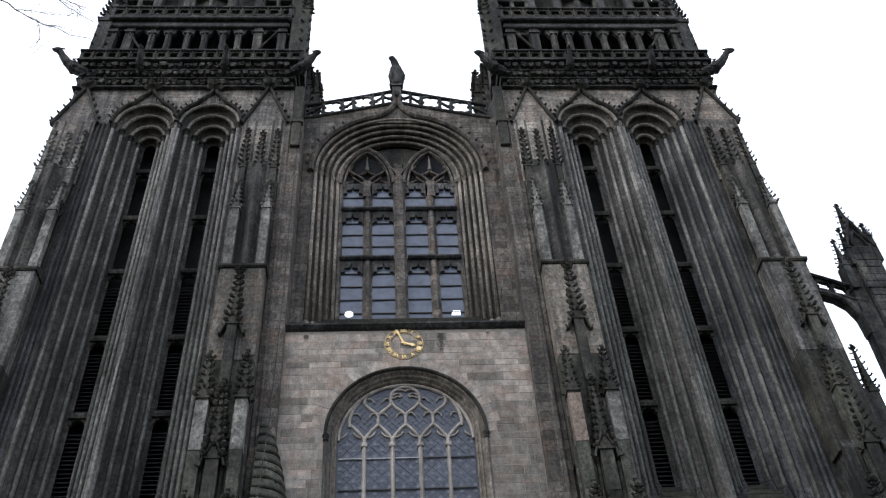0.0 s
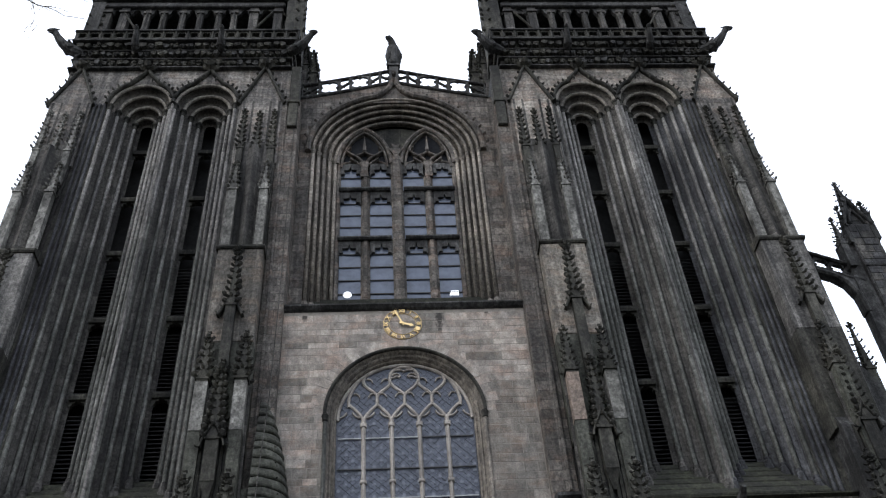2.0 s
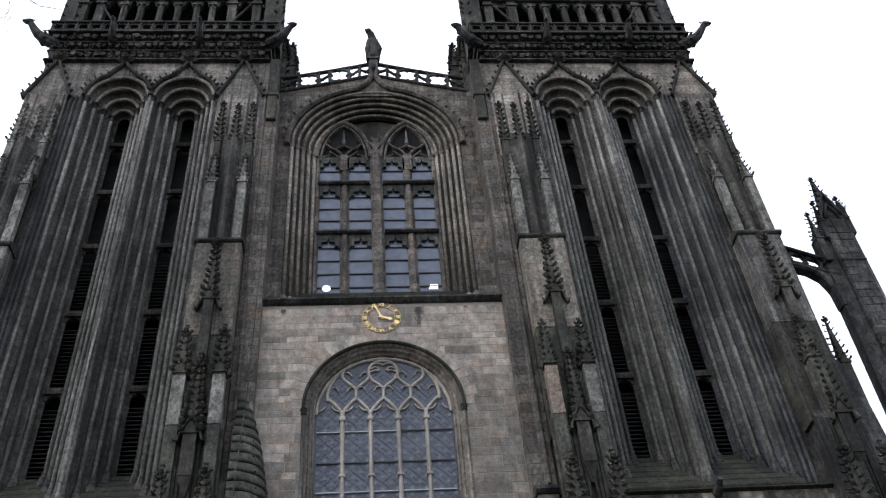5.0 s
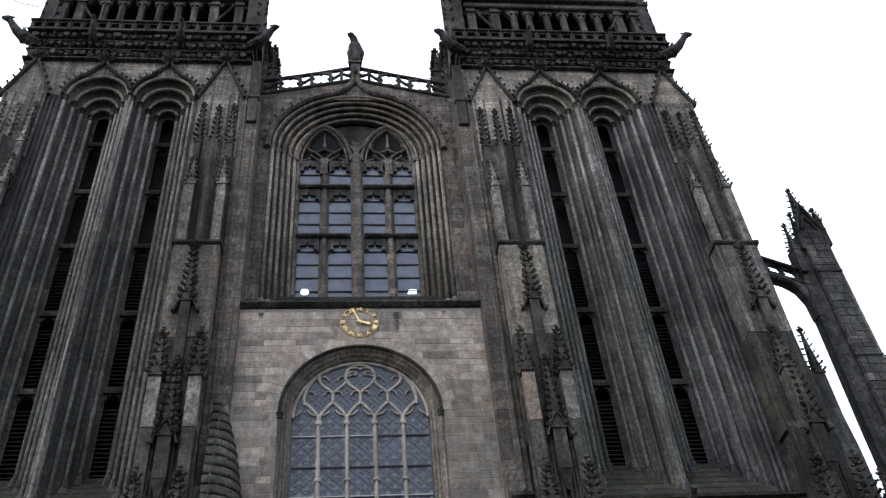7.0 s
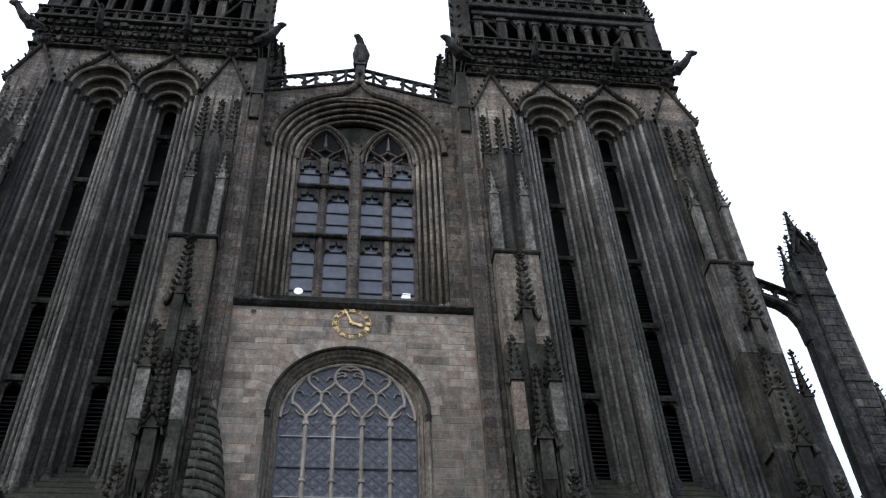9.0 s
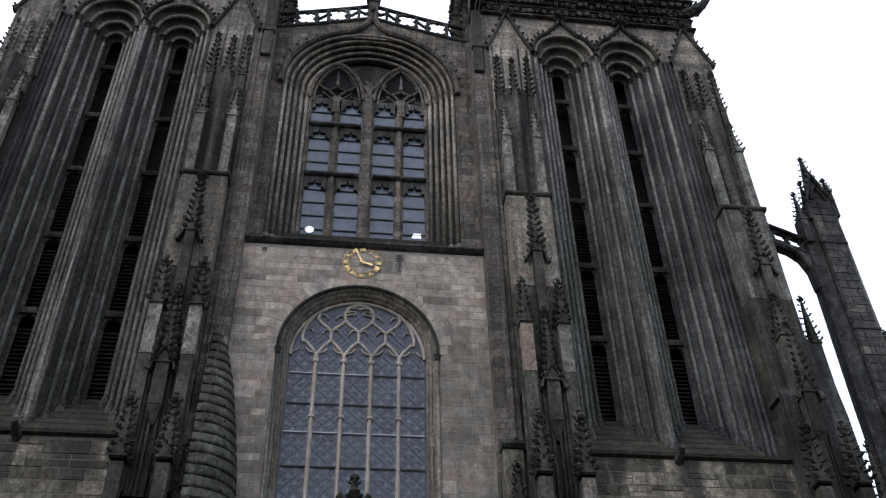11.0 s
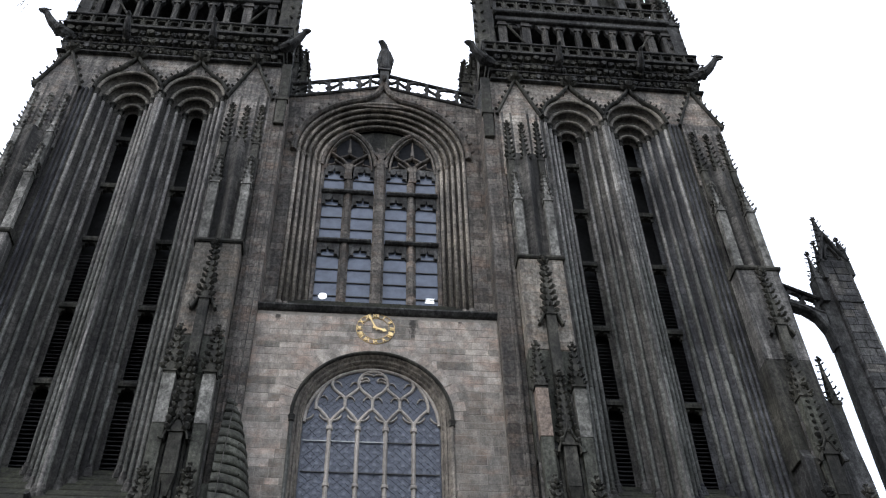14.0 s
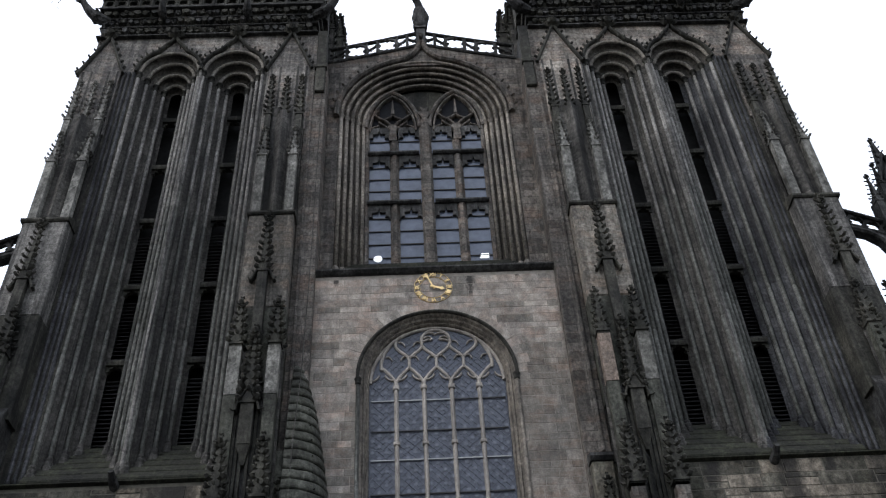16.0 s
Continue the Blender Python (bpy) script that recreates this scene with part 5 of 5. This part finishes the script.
        box(bm, 5.72, 6.38, 0.4, 0.6, 42.1, 42.42, 0.02)
        part("infill_wall", bm, TOWER, gal, "bay walled up round a small square light")
    bm = bmesh.new()
    box(bm, 5.15, 13.75, 0.15, 9.0, 42.42, 42.75, 0.05)
    box(bm, 5.05, 13.85, 0.0, 9.1, 42.95, 43.2, 0.05)
    box(bm, 5.25, 13.65, 0.25, 8.9, 42.75, 42.95)
    part("lintel", bm, BLACK, gal)
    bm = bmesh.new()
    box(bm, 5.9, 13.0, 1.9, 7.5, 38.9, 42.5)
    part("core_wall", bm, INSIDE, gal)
    for y in (2.2, 4.0, 5.8, 7.6):
        bm = bmesh.new()
        post(bm, 5.3, y, 0.2, 38.9, 42.45)
        part("post", bm, BLACK, gal)
        bm = bmesh.new()
        post(bm, 13.6, y, 0.2, 38.9, 42.45)
        part("post", bm, BLACK, gal)
    for x, s in ((6.2, 1), (12.3, -1)):
        bm = bmesh.new()
        strip(bm, [(x - 0.55 * s, 42.2), (x + 0.5 * s, 40.2)], 0.09, 0.2, 0.3)
        part("brace", bm, CARVED, gal)
    balustrade(tower, 5.0, 13.8, 0.05, 43.2, 43.9, 14)
    side_balustrade(tower, 5.15, 0.1, 9.0, 43.2, 44.2, 12)
    side_balustrade(tower, 13.75, 0.1, 9.0, 43.2, 44.2, 12)
    for x, y in ((14.05, 0.5), (4.75, 4.5), (4.6, 8.8), (14.1, 8.8), (14.1, 4.5)):
        bm = bmesh.new()
        pinnacle(bm, x, y, 0.3, 38.1, 43.0, 46.5, 8, 0.2)
        part("pinnacle", bm, BLACK, tower)
    # gabled lucarnes round the foot of the spire
    for x, y, half in ((13.1, 1.1, 0.85), (9.4, 0.9, 1.0), (6.0, 1.1, 0.85)):
        luc = part("lucarne", bmesh.new(), BLACK, tower, "tall gabled two-light lucarne")
        bm = bmesh.new()
        for dx in (-half, 0.0, half):
            strip(bm, [(x + dx, 43.2), (x + dx, 49.5)], 0.34 if dx else 0.22, y - 0.15, y + 0.5)
        strip(bm, [(x - half, 46.4), (x + half, 46.4)], 0.14, y - 0.1, y + 0.3)
        strip(bm, [(x - half - 0.2, 49.5), (x + half + 0.2, 49.5)], 0.3, y - 0.25, y + 0.5)
        part("frame", bm, TOWER, luc)
        bm = bmesh.new()
        for s in (-1, 1):
            strip(bm, [(x + s * (half + 0.25), 49.4), (x, 55.0)], 0.25, y - 0.2, y + 0.4)
            for a, b, c, d, g, e in ((1.0, 49.6, 0.0, 52.8, 0.0, -0.4), (0.0, 49.6, 0.75, 51.2, 0.3, 0.0), (0.5, 49.6, 0.05, 51.0, -0.25, -0.2), (0.5, 49.6, 0.95, 50.5, 0.3, 0.1), (0.75, 51.1, 0.05, 53.6, 0.1, -0.3), (0.05, 51.4, 0.5, 52.2, 0.4, 0.0), (0.05, 52.8, 0.35, 53.3, 0.3, 0.0)):
                strip(bm, curve((x + s * half * a, b), (x + s * half * c, d), (s * g, 0.5 * (d - b)), (s * e, 0.4 * (d - b))), 0.11, y - 0.1, y + 0.25)
            for k in range(9):
                t = (k + 0.5) / 9
                crocket(bm, x + s * (half + 0.35) * (1 - t), y, 49.6 + 5.4 * t, s, -0.2, 0.22)
        part("gable", bm, BLACK, luc)
        for s in (-1, 1):
            bm = bmesh.new()
            if 5.2 < x + s * (half + 0.95) < 13.6:
                strip(bm, [(x + s * (half + 0.3), 46.0), (x + s * (half + 0.95), 43.3)], 0.28, y + 0.2, y + 0.9)
            pinnacle(bm, x + s * (half + 0.15), y - 0.05, 0.17, 44.0, 48.6, 52.0, 8, 0.18)
            part("pinnacle", bm, BLACK, luc)
    for x, z0, zs, z1, w, y in ((4.62, 38.1, 47.5, 51.0, 0.42, 0.5), (4.32, 38.1, 44.0, 46.5, 0.14, 0.2), (3.95, 36.0, 40.6, 42.6, 0.24, 3.0), (4.15, 36.0, 39.4, 41.0, 0.18, 1.6), (13.95, 38.3, 43.6, 47.0, 0.26, 0.5)):
        bm = bmesh.new()
        pinnacle(bm, x, y, w, z0, zs, z1, 8, 0.18)
        for k in range(7):
            crocket(bm, x - w, y - w, z0 + (zs - z0) * (k + 0.5) / 7, -0.7, -0.7, 0.16)
            crocket(bm, x + w, y - w, z0 + (zs - z0) * (k + 0.5) / 7, 0.7, -0.7, 0.16)
        part("pinnacle", bm, CARVED, tower)
    # Drum darkened in colour to carry the shade behind the lucarnes.
    bm = bmesh.new()
    lathe(bm, 9.4, 5.0, [(4.1, 42.6), (4.1, 48.5), (3.3, 50.5)], 8)
    part("spire_drum", bm, CARVED, tower, "eight-sided drum under the spire, inner shade in its colour")
    bm = bmesh.new()
    lathe(bm, 9.4, 5.0, [(3.3, 42.5), (3.2, 47.0), (2.9, 49.0), (0.2, 74.0)], 8)
    part("spire", bm, BLACK, tower, "dark stone spire")
    # Panels added to hide sky behind the lucarnes, with inner shade in their colour.
    for x0, x1, y, z1 in ((5.0, 7.2, 1.9, 52.5), (7.2, 8.3, 2.4, 49.0), (8.3, 10.5, 1.7, 53.5), (10.5, 11.6, 2.4, 48.0), (11.9, 13.9, 1.9, 51.5)):
        bm = bmesh.new()
        prism(bm, [(x0, 43.0), (x1, 43.0), (x1, z1 - 1.5), ((x0 + x1) / 2, z1 + 1.5), (x0, z1 - 1.5)], y, y + 0.4)
        part("inner_wall", bm, CARVED, tower)
    for x in (7.75, 11.2):
        bm = bmesh.new()
        box(bm, x - 0.45, x + 0.45, 2.2, 3.0, 43, 51.0)
        part("stair_wall", bm, BLACK, tower)
        for k in range(16):
            bm = bmesh.new()
            box(bm, x - 0.45, x + 0.45, 2.05, 2.2, 44 + 0.45 * k, 44.25 + 0.45 * k, 0.03)
            part("stone_band", bm, CARVED, tower)
    # outer pier with a bridge of pierced stone
    return tower, lower


def left_map(u):
    return -u


def right_map(u):
    return 1.02 * u + 0.1


def flying_buttress(label):
    fly = thing("flying_buttress", label, "flying buttress", group="flying buttresses")
    bm = bmesh.new()
    box(bm, 18.73, 19.77, 3.0, 4.3, 0, 29.7, 0.04)
    part("pier", bm, PIER, fly)
    # Thin block fitted to the view; the side face's shade is put into its colour.
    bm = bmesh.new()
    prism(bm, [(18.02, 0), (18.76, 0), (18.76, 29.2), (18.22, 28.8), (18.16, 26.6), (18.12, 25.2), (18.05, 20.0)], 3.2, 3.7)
    part("pier_flank", bm, BLACK, fly, "black flank block standing in for the pier's darker side face")
    bm = bmesh.new()
    tube(bm, [(19.77, 3.05, 0), (19.77, 3.05, 29.9)], [0.08, 0.08], 8)
    part("edge_roll", bm, SHAFT, fly)
    for k in range(34):  # face stones, some flaked down to pale granite
        z = 16.0 + 0.4 * k
        a = 18.76 + random.uniform(0.25, 0.75)
        for x0, x1 in ((18.76, a), (a, 19.7)):
            bm = bmesh.new()
            box(bm, x0 + 0.008, x1 - 0.008, 2.965 + random.uniform(-0.012, 0.012), 3.02, z + 0.008, z + 0.392, 0.012)
            part("face_stone", bm, random.choice((PIER, PIER, PIER, BLACK, TOWER)), fly)
    for z in (27.2, 22.8, 19.0, 15.6):
        bm = bmesh.new()
        side_prism(bm, [(3.0, z), (2.93, z), (2.9, z + 0.06), (3.0, z + 0.16)], 18.7, 19.8)
        part("band", bm, BLACK, fly)
    bm = bmesh.new()  # gabled head with openwork
    for s in (-1, 1):
        strip(bm, [(19.27 + s * 0.6, 29.6), (19.27, 31.3)], 0.12, 2.9, 3.2)
        strip(bm, curve((19.27 + s * 0.3, 29.7), (19.27, 30.6), (0, 0.4), (-s * 0.1, 0.3)), 0.08, 2.95, 3.15)
        for k in range(5):
            crocket(bm, 19.27 + s * 0.62 * (1 - k / 5), 3.0, 29.75 + 0.34 * k, 0.9 * s, -0.3, 0.13)
    prism(bm, [(18.74, 29.65), (19.8, 29.65), (19.27, 31.1)], 3.1, 3.2)
    part("gable", bm, BLACK, fly)
    for x, y, w, z0, zs, z1, n in ((19.42, 3.45, 0.3, 29.4, 30.0, 32.65, 8), (18.28, 3.15, 0.14, 27.3, 28.6, 30.05, 6), (19.85, 3.1, 0.13, 28.8, 30.3, 31.0, 3), (18.72, 3.1, 0.12, 28.6, 29.6, 30.7, 4), (19.85, 2.95, 0.2, 17.0, 20.6, 22.6, 6)):
        bm = bmesh.new()
        pinnacle(bm, x, y, w, z0, zs, z1, n, 0.12)
        part("pinnacle", bm, BLACK, fly)
    under = [(13.9, 27.45), (15.4, 27.38), (16.7, 27.2), (17.4, 26.93), (17.85, 26.5), (18.1, 25.85), (18.16, 24.9)]
    bm = bmesh.new()
    strip(bm, [(x, z + 0.1) for x, z in under], 0.24, 3.15, 3.65)
    for (xa, za), (xb, zb) in zip(under, under[1:]):
        prism(bm, [(xa, za + 0.15), (xb, zb + 0.15), (xb + 0.001, 35.62 - 0.49 * xb), (xa, 35.62 - 0.49 * xa)], 3.25, 3.55)
    part("arch", bm, BLACK, fly, "blackened curved arch rib")
    for up, w in ((35.7, 0.13), (36.5, 0.15)):
        bm = bmesh.new()
        strip(bm, [(13.9, up - 0.49 * 13.9), (18.6, up - 0.49 * 18.6)], w, 3.2, 3.6)
        part("rail", bm, BLACK, fly)
    for k in range(8):
        x = 13.95 + 0.58 * k
        bm = bmesh.new()
        ring_panel(bm, x, x + 0.58, 35.74 - 0.49 * x, 36.46 - 0.49 * x, 3.34, 3.46, 0.27, -0.284, -0.284, 5)
        part("panel", bm, BLACK, fly)
    return fly


XMAP[0], XMAP[1] = left_map, True
tower_a, lower_a = church_tower("church_tower", "dark gothic tower beside the spiral-roofed stair turret")
flying_buttress("black flying buttress with a pierced parapet, mostly hidden")
bm = bmesh.new()
box(bm, 4.5, 4.78, -0.95, -0.3, 0, 15.6, 0.04)
part("pier_foot", bm, GREENISH, tower_a)
bm = bmesh.new()
pinnacle(bm, 4.56, -1.05, 0.13, 11.0, 12.9, 14.5, 5, 0.13)
part("pinnacle", bm, CARVED, tower_a)
bm = bmesh.new()
tube(bm, [(4.16, -0.38, 33.5), (4.17, -0.4, 23.2), (4.2, -0.55, 19.0), (4.24, -1.15, 16.0), (4.27, -1.5, 12.0)], [0.016] * 5, 6)
part("conductor_cable", bm, TOWER, tower_a, "thin lightning cable down the pier edge")
XMAP[0], XMAP[1] = right_map, False
tower_b, lower_b = church_tower("church_tower", "dark gothic tower with pinnacled outer buttresses")
flying_buttress("black flying buttress with pierced parapet and crocketed pinnacle")
bm = bmesh.new()
side_prism(bm, [(-0.3, 15.0), (-0.75, 15.0), (-0.85, 15.1), (-0.85, 15.2), (-0.3, 15.4)], 4.05, 4.72)
part("ledge", bm, BLACK, tower_b, "dark ledge on the pier")
bm = bmesh.new()
box(bm, 4.1, 4.7, -0.7, -0.3, 0, 15.0, 0.03)
part("pier_foot", bm, LOWER, tower_b)
bm = bmesh.new()
pinnacle(bm, 4.42, -0.85, 0.15, 11.0, 12.9, 14.35, 5, 0.13)
part("pinnacle", bm, CARVED, tower_b)
XMAP[0], XMAP[1] = same, False

# stair turret with a scaled stone roof, beside the left pier
turret = thing("stair_turret", "mossy stone stair turret with a ringed conical roof", "turret")
PROFILE = ((11.4, 1.34), (12.9, 1.24), (14.3, 1.12), (15.9, 0.89), (17.05, 0.69), (18.05, 0.44), (18.7, 0.25), (19.1, 0.08))


def roof_radius(z):
    for (za, ra), (zb, rb) in zip(PROFILE, PROFILE[1:]):
        if z <= zb:
            return ra + (rb - ra) * (z - za) / (zb - za)
    return 0.06


def flat_sided(bm):
    """Cuts the rings off in one plane, to fit the turret's outline in the camera's view."""
    for v in bm.verts:
        v.co.x = max(v.co.x, -4.47)


z = 11.5
while z < 18.85:
    h = random.uniform(0.31, 0.37)
    r, r2 = roof_radius(z), roof_radius(z + h)
    tip = random.uniform(-0.02, 0.02)
    bm = bmesh.new()
    lathe(bm, -4.4, -0.2, [(r - 0.14, z + 0.03), (r + 0.0, z - 0.015), (r + 0.03, z + 0.02), (r + 0.035, z + 0.07), (r2 + 0.02, z + h - 0.05), (r2 - 0.03, z + h - 0.03), (max(r2 - 0.14, 0.01), z + h + 0.02)], 26)
    for v in bm.verts:  # courses sag and chip a little
        v.co.z += tip * (v.co.x + 4.0) + 0.012 * math.sin(9 * v.co.x + 5 * z)
    flat_sided(bm)
    part("roof_ring", bm, GREENISH, turret)
    z += h
for k in range(9):  # small leaves left on the edge of the roof
    zz = 13.2 + 0.55 * k
    bm = bmesh.new()
    crocket(bm, -4.4 + 0.72 * roof_radius(zz), -0.2 - 0.72 * roof_radius(zz), zz, 0.6, -0.7, 0.07)
    part("crocket", bm, CARVED, turret)
bm = bmesh.new()
lathe(bm, -4.4, -0.2, [(1.3, 0), (1.3, 11.5)], 24)
flat_sided(bm)
part("drum", bm, GREENISH, turret)

# bare tree beside the square, whose twigs reach into the sky
tree = thing("bare_tree", "leafless tree with thin dark twigs", "tree")
bm = bmesh.new()
tube(bm, [(-16.0, -19.0, 0), (-15.7, -18.6, 5.0), (-15.0, -18.0, 10.0), (-14.2, -17.2, 15.0), (-13.4, -16.5, 20.0)], [0.35, 0.3, 0.24, 0.17, 0.08], 10)
part("trunk", bm, BARK, tree)


def limb(points, r0, twigs):
    """A bough that bends at every node and forks into finer and finer twigs."""
    bm = bmesh.new()

    def shoot(start, heading, length, r, depth):
        pts, d = [start], heading.normalized()
        for j in range(5):
            d = (d + Vector((random.uniform(-0.28, 0.28), random.uniform(-0.15, 0.15), random.uniform(-0.3, 0.26)))).normalized()
            pts.append(pts[-1] + d * length / 5)
            if depth and random.random() < 0.75:
                shoot(pts[-1], d + Vector((random.uniform(-0.7, 0.7), random.uniform(-0.3, 0.3), random.uniform(-0.8, 0.7))), length * random.uniform(0.35, 0.65), r * 0.55, depth - 1)
        tube(bm, pts, [r * (1 - 0.15 * j) for j in range(6)], 4)

    line = []
    for a, b in zip(points, points[1:]):  # knotty, never straight
        a, b = Vector(a), Vector(b)
        n = max(2, round((b - a).length / 0.16))
        for j in range(n):
            line.append(a.lerp(b, j / n) + Vector((random.uniform(-0.02, 0.02), 0, random.uniform(-0.02, 0.02))))
    line.append(Vector(points[-1]))
    m = len(line) - 1
    tube(bm, line, [r0 * (1 - 0.86 * k / m) for k in range(m + 1)], 5)
    for k in range(twigs):
        i = random.randrange(m // 6, m - 1)
        d = (line[i + 1] - line[i]).normalized()
        shoot(line[i], d + Vector((random.uniform(-0.7, 0.5), random.uniform(-0.3, 0.3), random.uniform(-0.9, 0.7))), random.uniform(0.5, 1.3) * (1 - 0.6 * i / m), 0.01, 2)
    part("limb", bm, BARK, tree)


limb([(-13.4, -16.5, 20.0), (-10.6, -15.6, 20.9), (-8.7, -15.0, 20.2), (-7.75, -15.0, 19.51), (-7.17, -15.0, 19.01), (-6.71, -15.0, 18.48), (-6.4, -15.0, 18.18), (-6.14, -15.0, 17.98)], 0.045, 12)
limb([(-7.17, -15.0, 19.01), (-6.77, -15.0, 18.74), (-6.38, -15.0, 18.47), (-6.08, -15.0, 18.26)], 0.014, 3)
limb([(-14.2, -17.2, 15.0), (-11.6, -16.0, 17.6), (-9.0, -15.2, 19.2), (-7.94, -15.0, 18.65), (-7.35, -15.0, 18.08), (-6.85, -15.0, 17.79), (-6.49, -15.0, 17.52), (-6.07, -15.0, 17.39)], 0.042, 8)
limb([(-14.0, -17.0, 16.5), (-11.0, -15.8, 19.4), (-9.0, -15.2, 20.4), (-8.0, -15.0, 20.1)], 0.04, 14)
limb([(-13.4, -16.5, 20.0), (-11.0, -15.8, 21.6), (-8.8, -15.2, 21.0), (-7.6, -15.0, 20.1)], 0.03, 12)


# ---- ashlar blocks ----
def block_course(parent, mat, x0, x1, z, h, y, widths, skip=None):
    x = x0 - random.uniform(0, 0.5)
    while x < x1 - 0.02:
        w = random.choice(widths)
        a, b = max(x, x0), min(x + w, x1)
        x += w
        if b - a < 0.12:
            continue
        for a2, b2 in (skip(a, b, z, h) if skip else ((a, b),)):
            if b2 - a2 < 0.08:
                continue
            if mat and h > 0.3 and random.random() < 0.3:  # now and then two thin stones instead of one
                lift = round(h * random.choice((0.4, 0.5, 0.6)), 3)
                pair = ((z, lift), (z + lift, round(h - lift, 3)))
            else:
                pair = ((z, h),)
            for z2, h2 in pair:
                lay_stone(parent, mat, a2, b2, z2, h2, y)


def lay_stone(parent, mat, a, b, z, h, y):
    if mat:
        kind = random.choice((LOWER, TAN_BLOCK, TAN_BLOCK, DARK_BLOCK) if a > 0 else (LOWER, LOWER, TAN_BLOCK, DARK_BLOCK))
    else:
        # Darker stones grow commoner downwards and at the lower right.
        kind = DARKER_WALL if random.random() < (0.95 if a > 2.5 and z < 19.5 else 0.12 if z > 20 else 0.4 if z > 17.5 else 0.7) else WALL
    key = (round(b - a, 2), h, kind.name)
    if key not in BLOCKS:
        bm = bmesh.new()
        g = 0.008 if mat else 0.006
        box(bm, g, key[0] - g, 0, 0.12, g, h - g, 0.014 if mat else 0.008)
        me = bpy.data.meshes.new("stone_block")
        bm.to_mesh(me)
        bm.free()
        me.materials.append(kind)
        BLOCKS[key] = me
    ob = new("stone_block", BLOCKS[key])
    ob.location = (a, y + random.uniform(-0.02, 0.02) * (0.7 if mat else 0.22), z)
    ob.parent = parent


BLOCKS = {}


def round_window(a, b, z, h):
    """What is left of a block beside the arch stones of the lower window."""
    r = 2.86 if z + h / 2 > W_S else W_R
    if z + h < 13.3 or z > W_S + r:
        return ((a, b),)
    d = z + h / 2 - W_S
    half = W_R if d < 0 else math.sqrt(max(0.0, r * r - d * d))
    out = []
    if a < -half:
        out.append((a, min(b, -half)))
    if b > half:
        out.append((max(a, half), b))
    return out


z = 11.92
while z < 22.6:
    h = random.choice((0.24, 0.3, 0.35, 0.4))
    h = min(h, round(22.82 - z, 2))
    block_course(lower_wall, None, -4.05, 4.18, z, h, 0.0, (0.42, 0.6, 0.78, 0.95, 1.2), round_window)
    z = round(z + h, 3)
n = 25
for k in range(n):
    a0, a1 = math.pi * k / n, math.pi * (k + 1) / n
    bm = bmesh.new()
    g = 0.0025
    out = 2.88 + 0.12 * (k % 2)
    prism(bm, [(r * math.cos(a), W_S + r * math.sin(a)) for r, a in ((2.48, a0 + g), (out, a0 + g), (out, a1 - g), (2.48, a1 - g))], -0.006 + random.uniform(-0.006, 0.004), 0.08)
    part("voussoir", bm, WALL, lower_wall)
for parent, x0, x1 in ((lower_a, -12.7, -6.3), (lower_b, 6.55, 13.05)):
    z = 11.9
    while z < 14.7:
        h = random.choice((0.28, 0.36, 0.42, 0.48))
        h = min(h, round(14.95 - z, 2))
        block_course(parent, "rough", x0, x1, z, h, -0.5, (0.45, 0.7, 0.95, 1.25))
        z = round(z + h, 3)
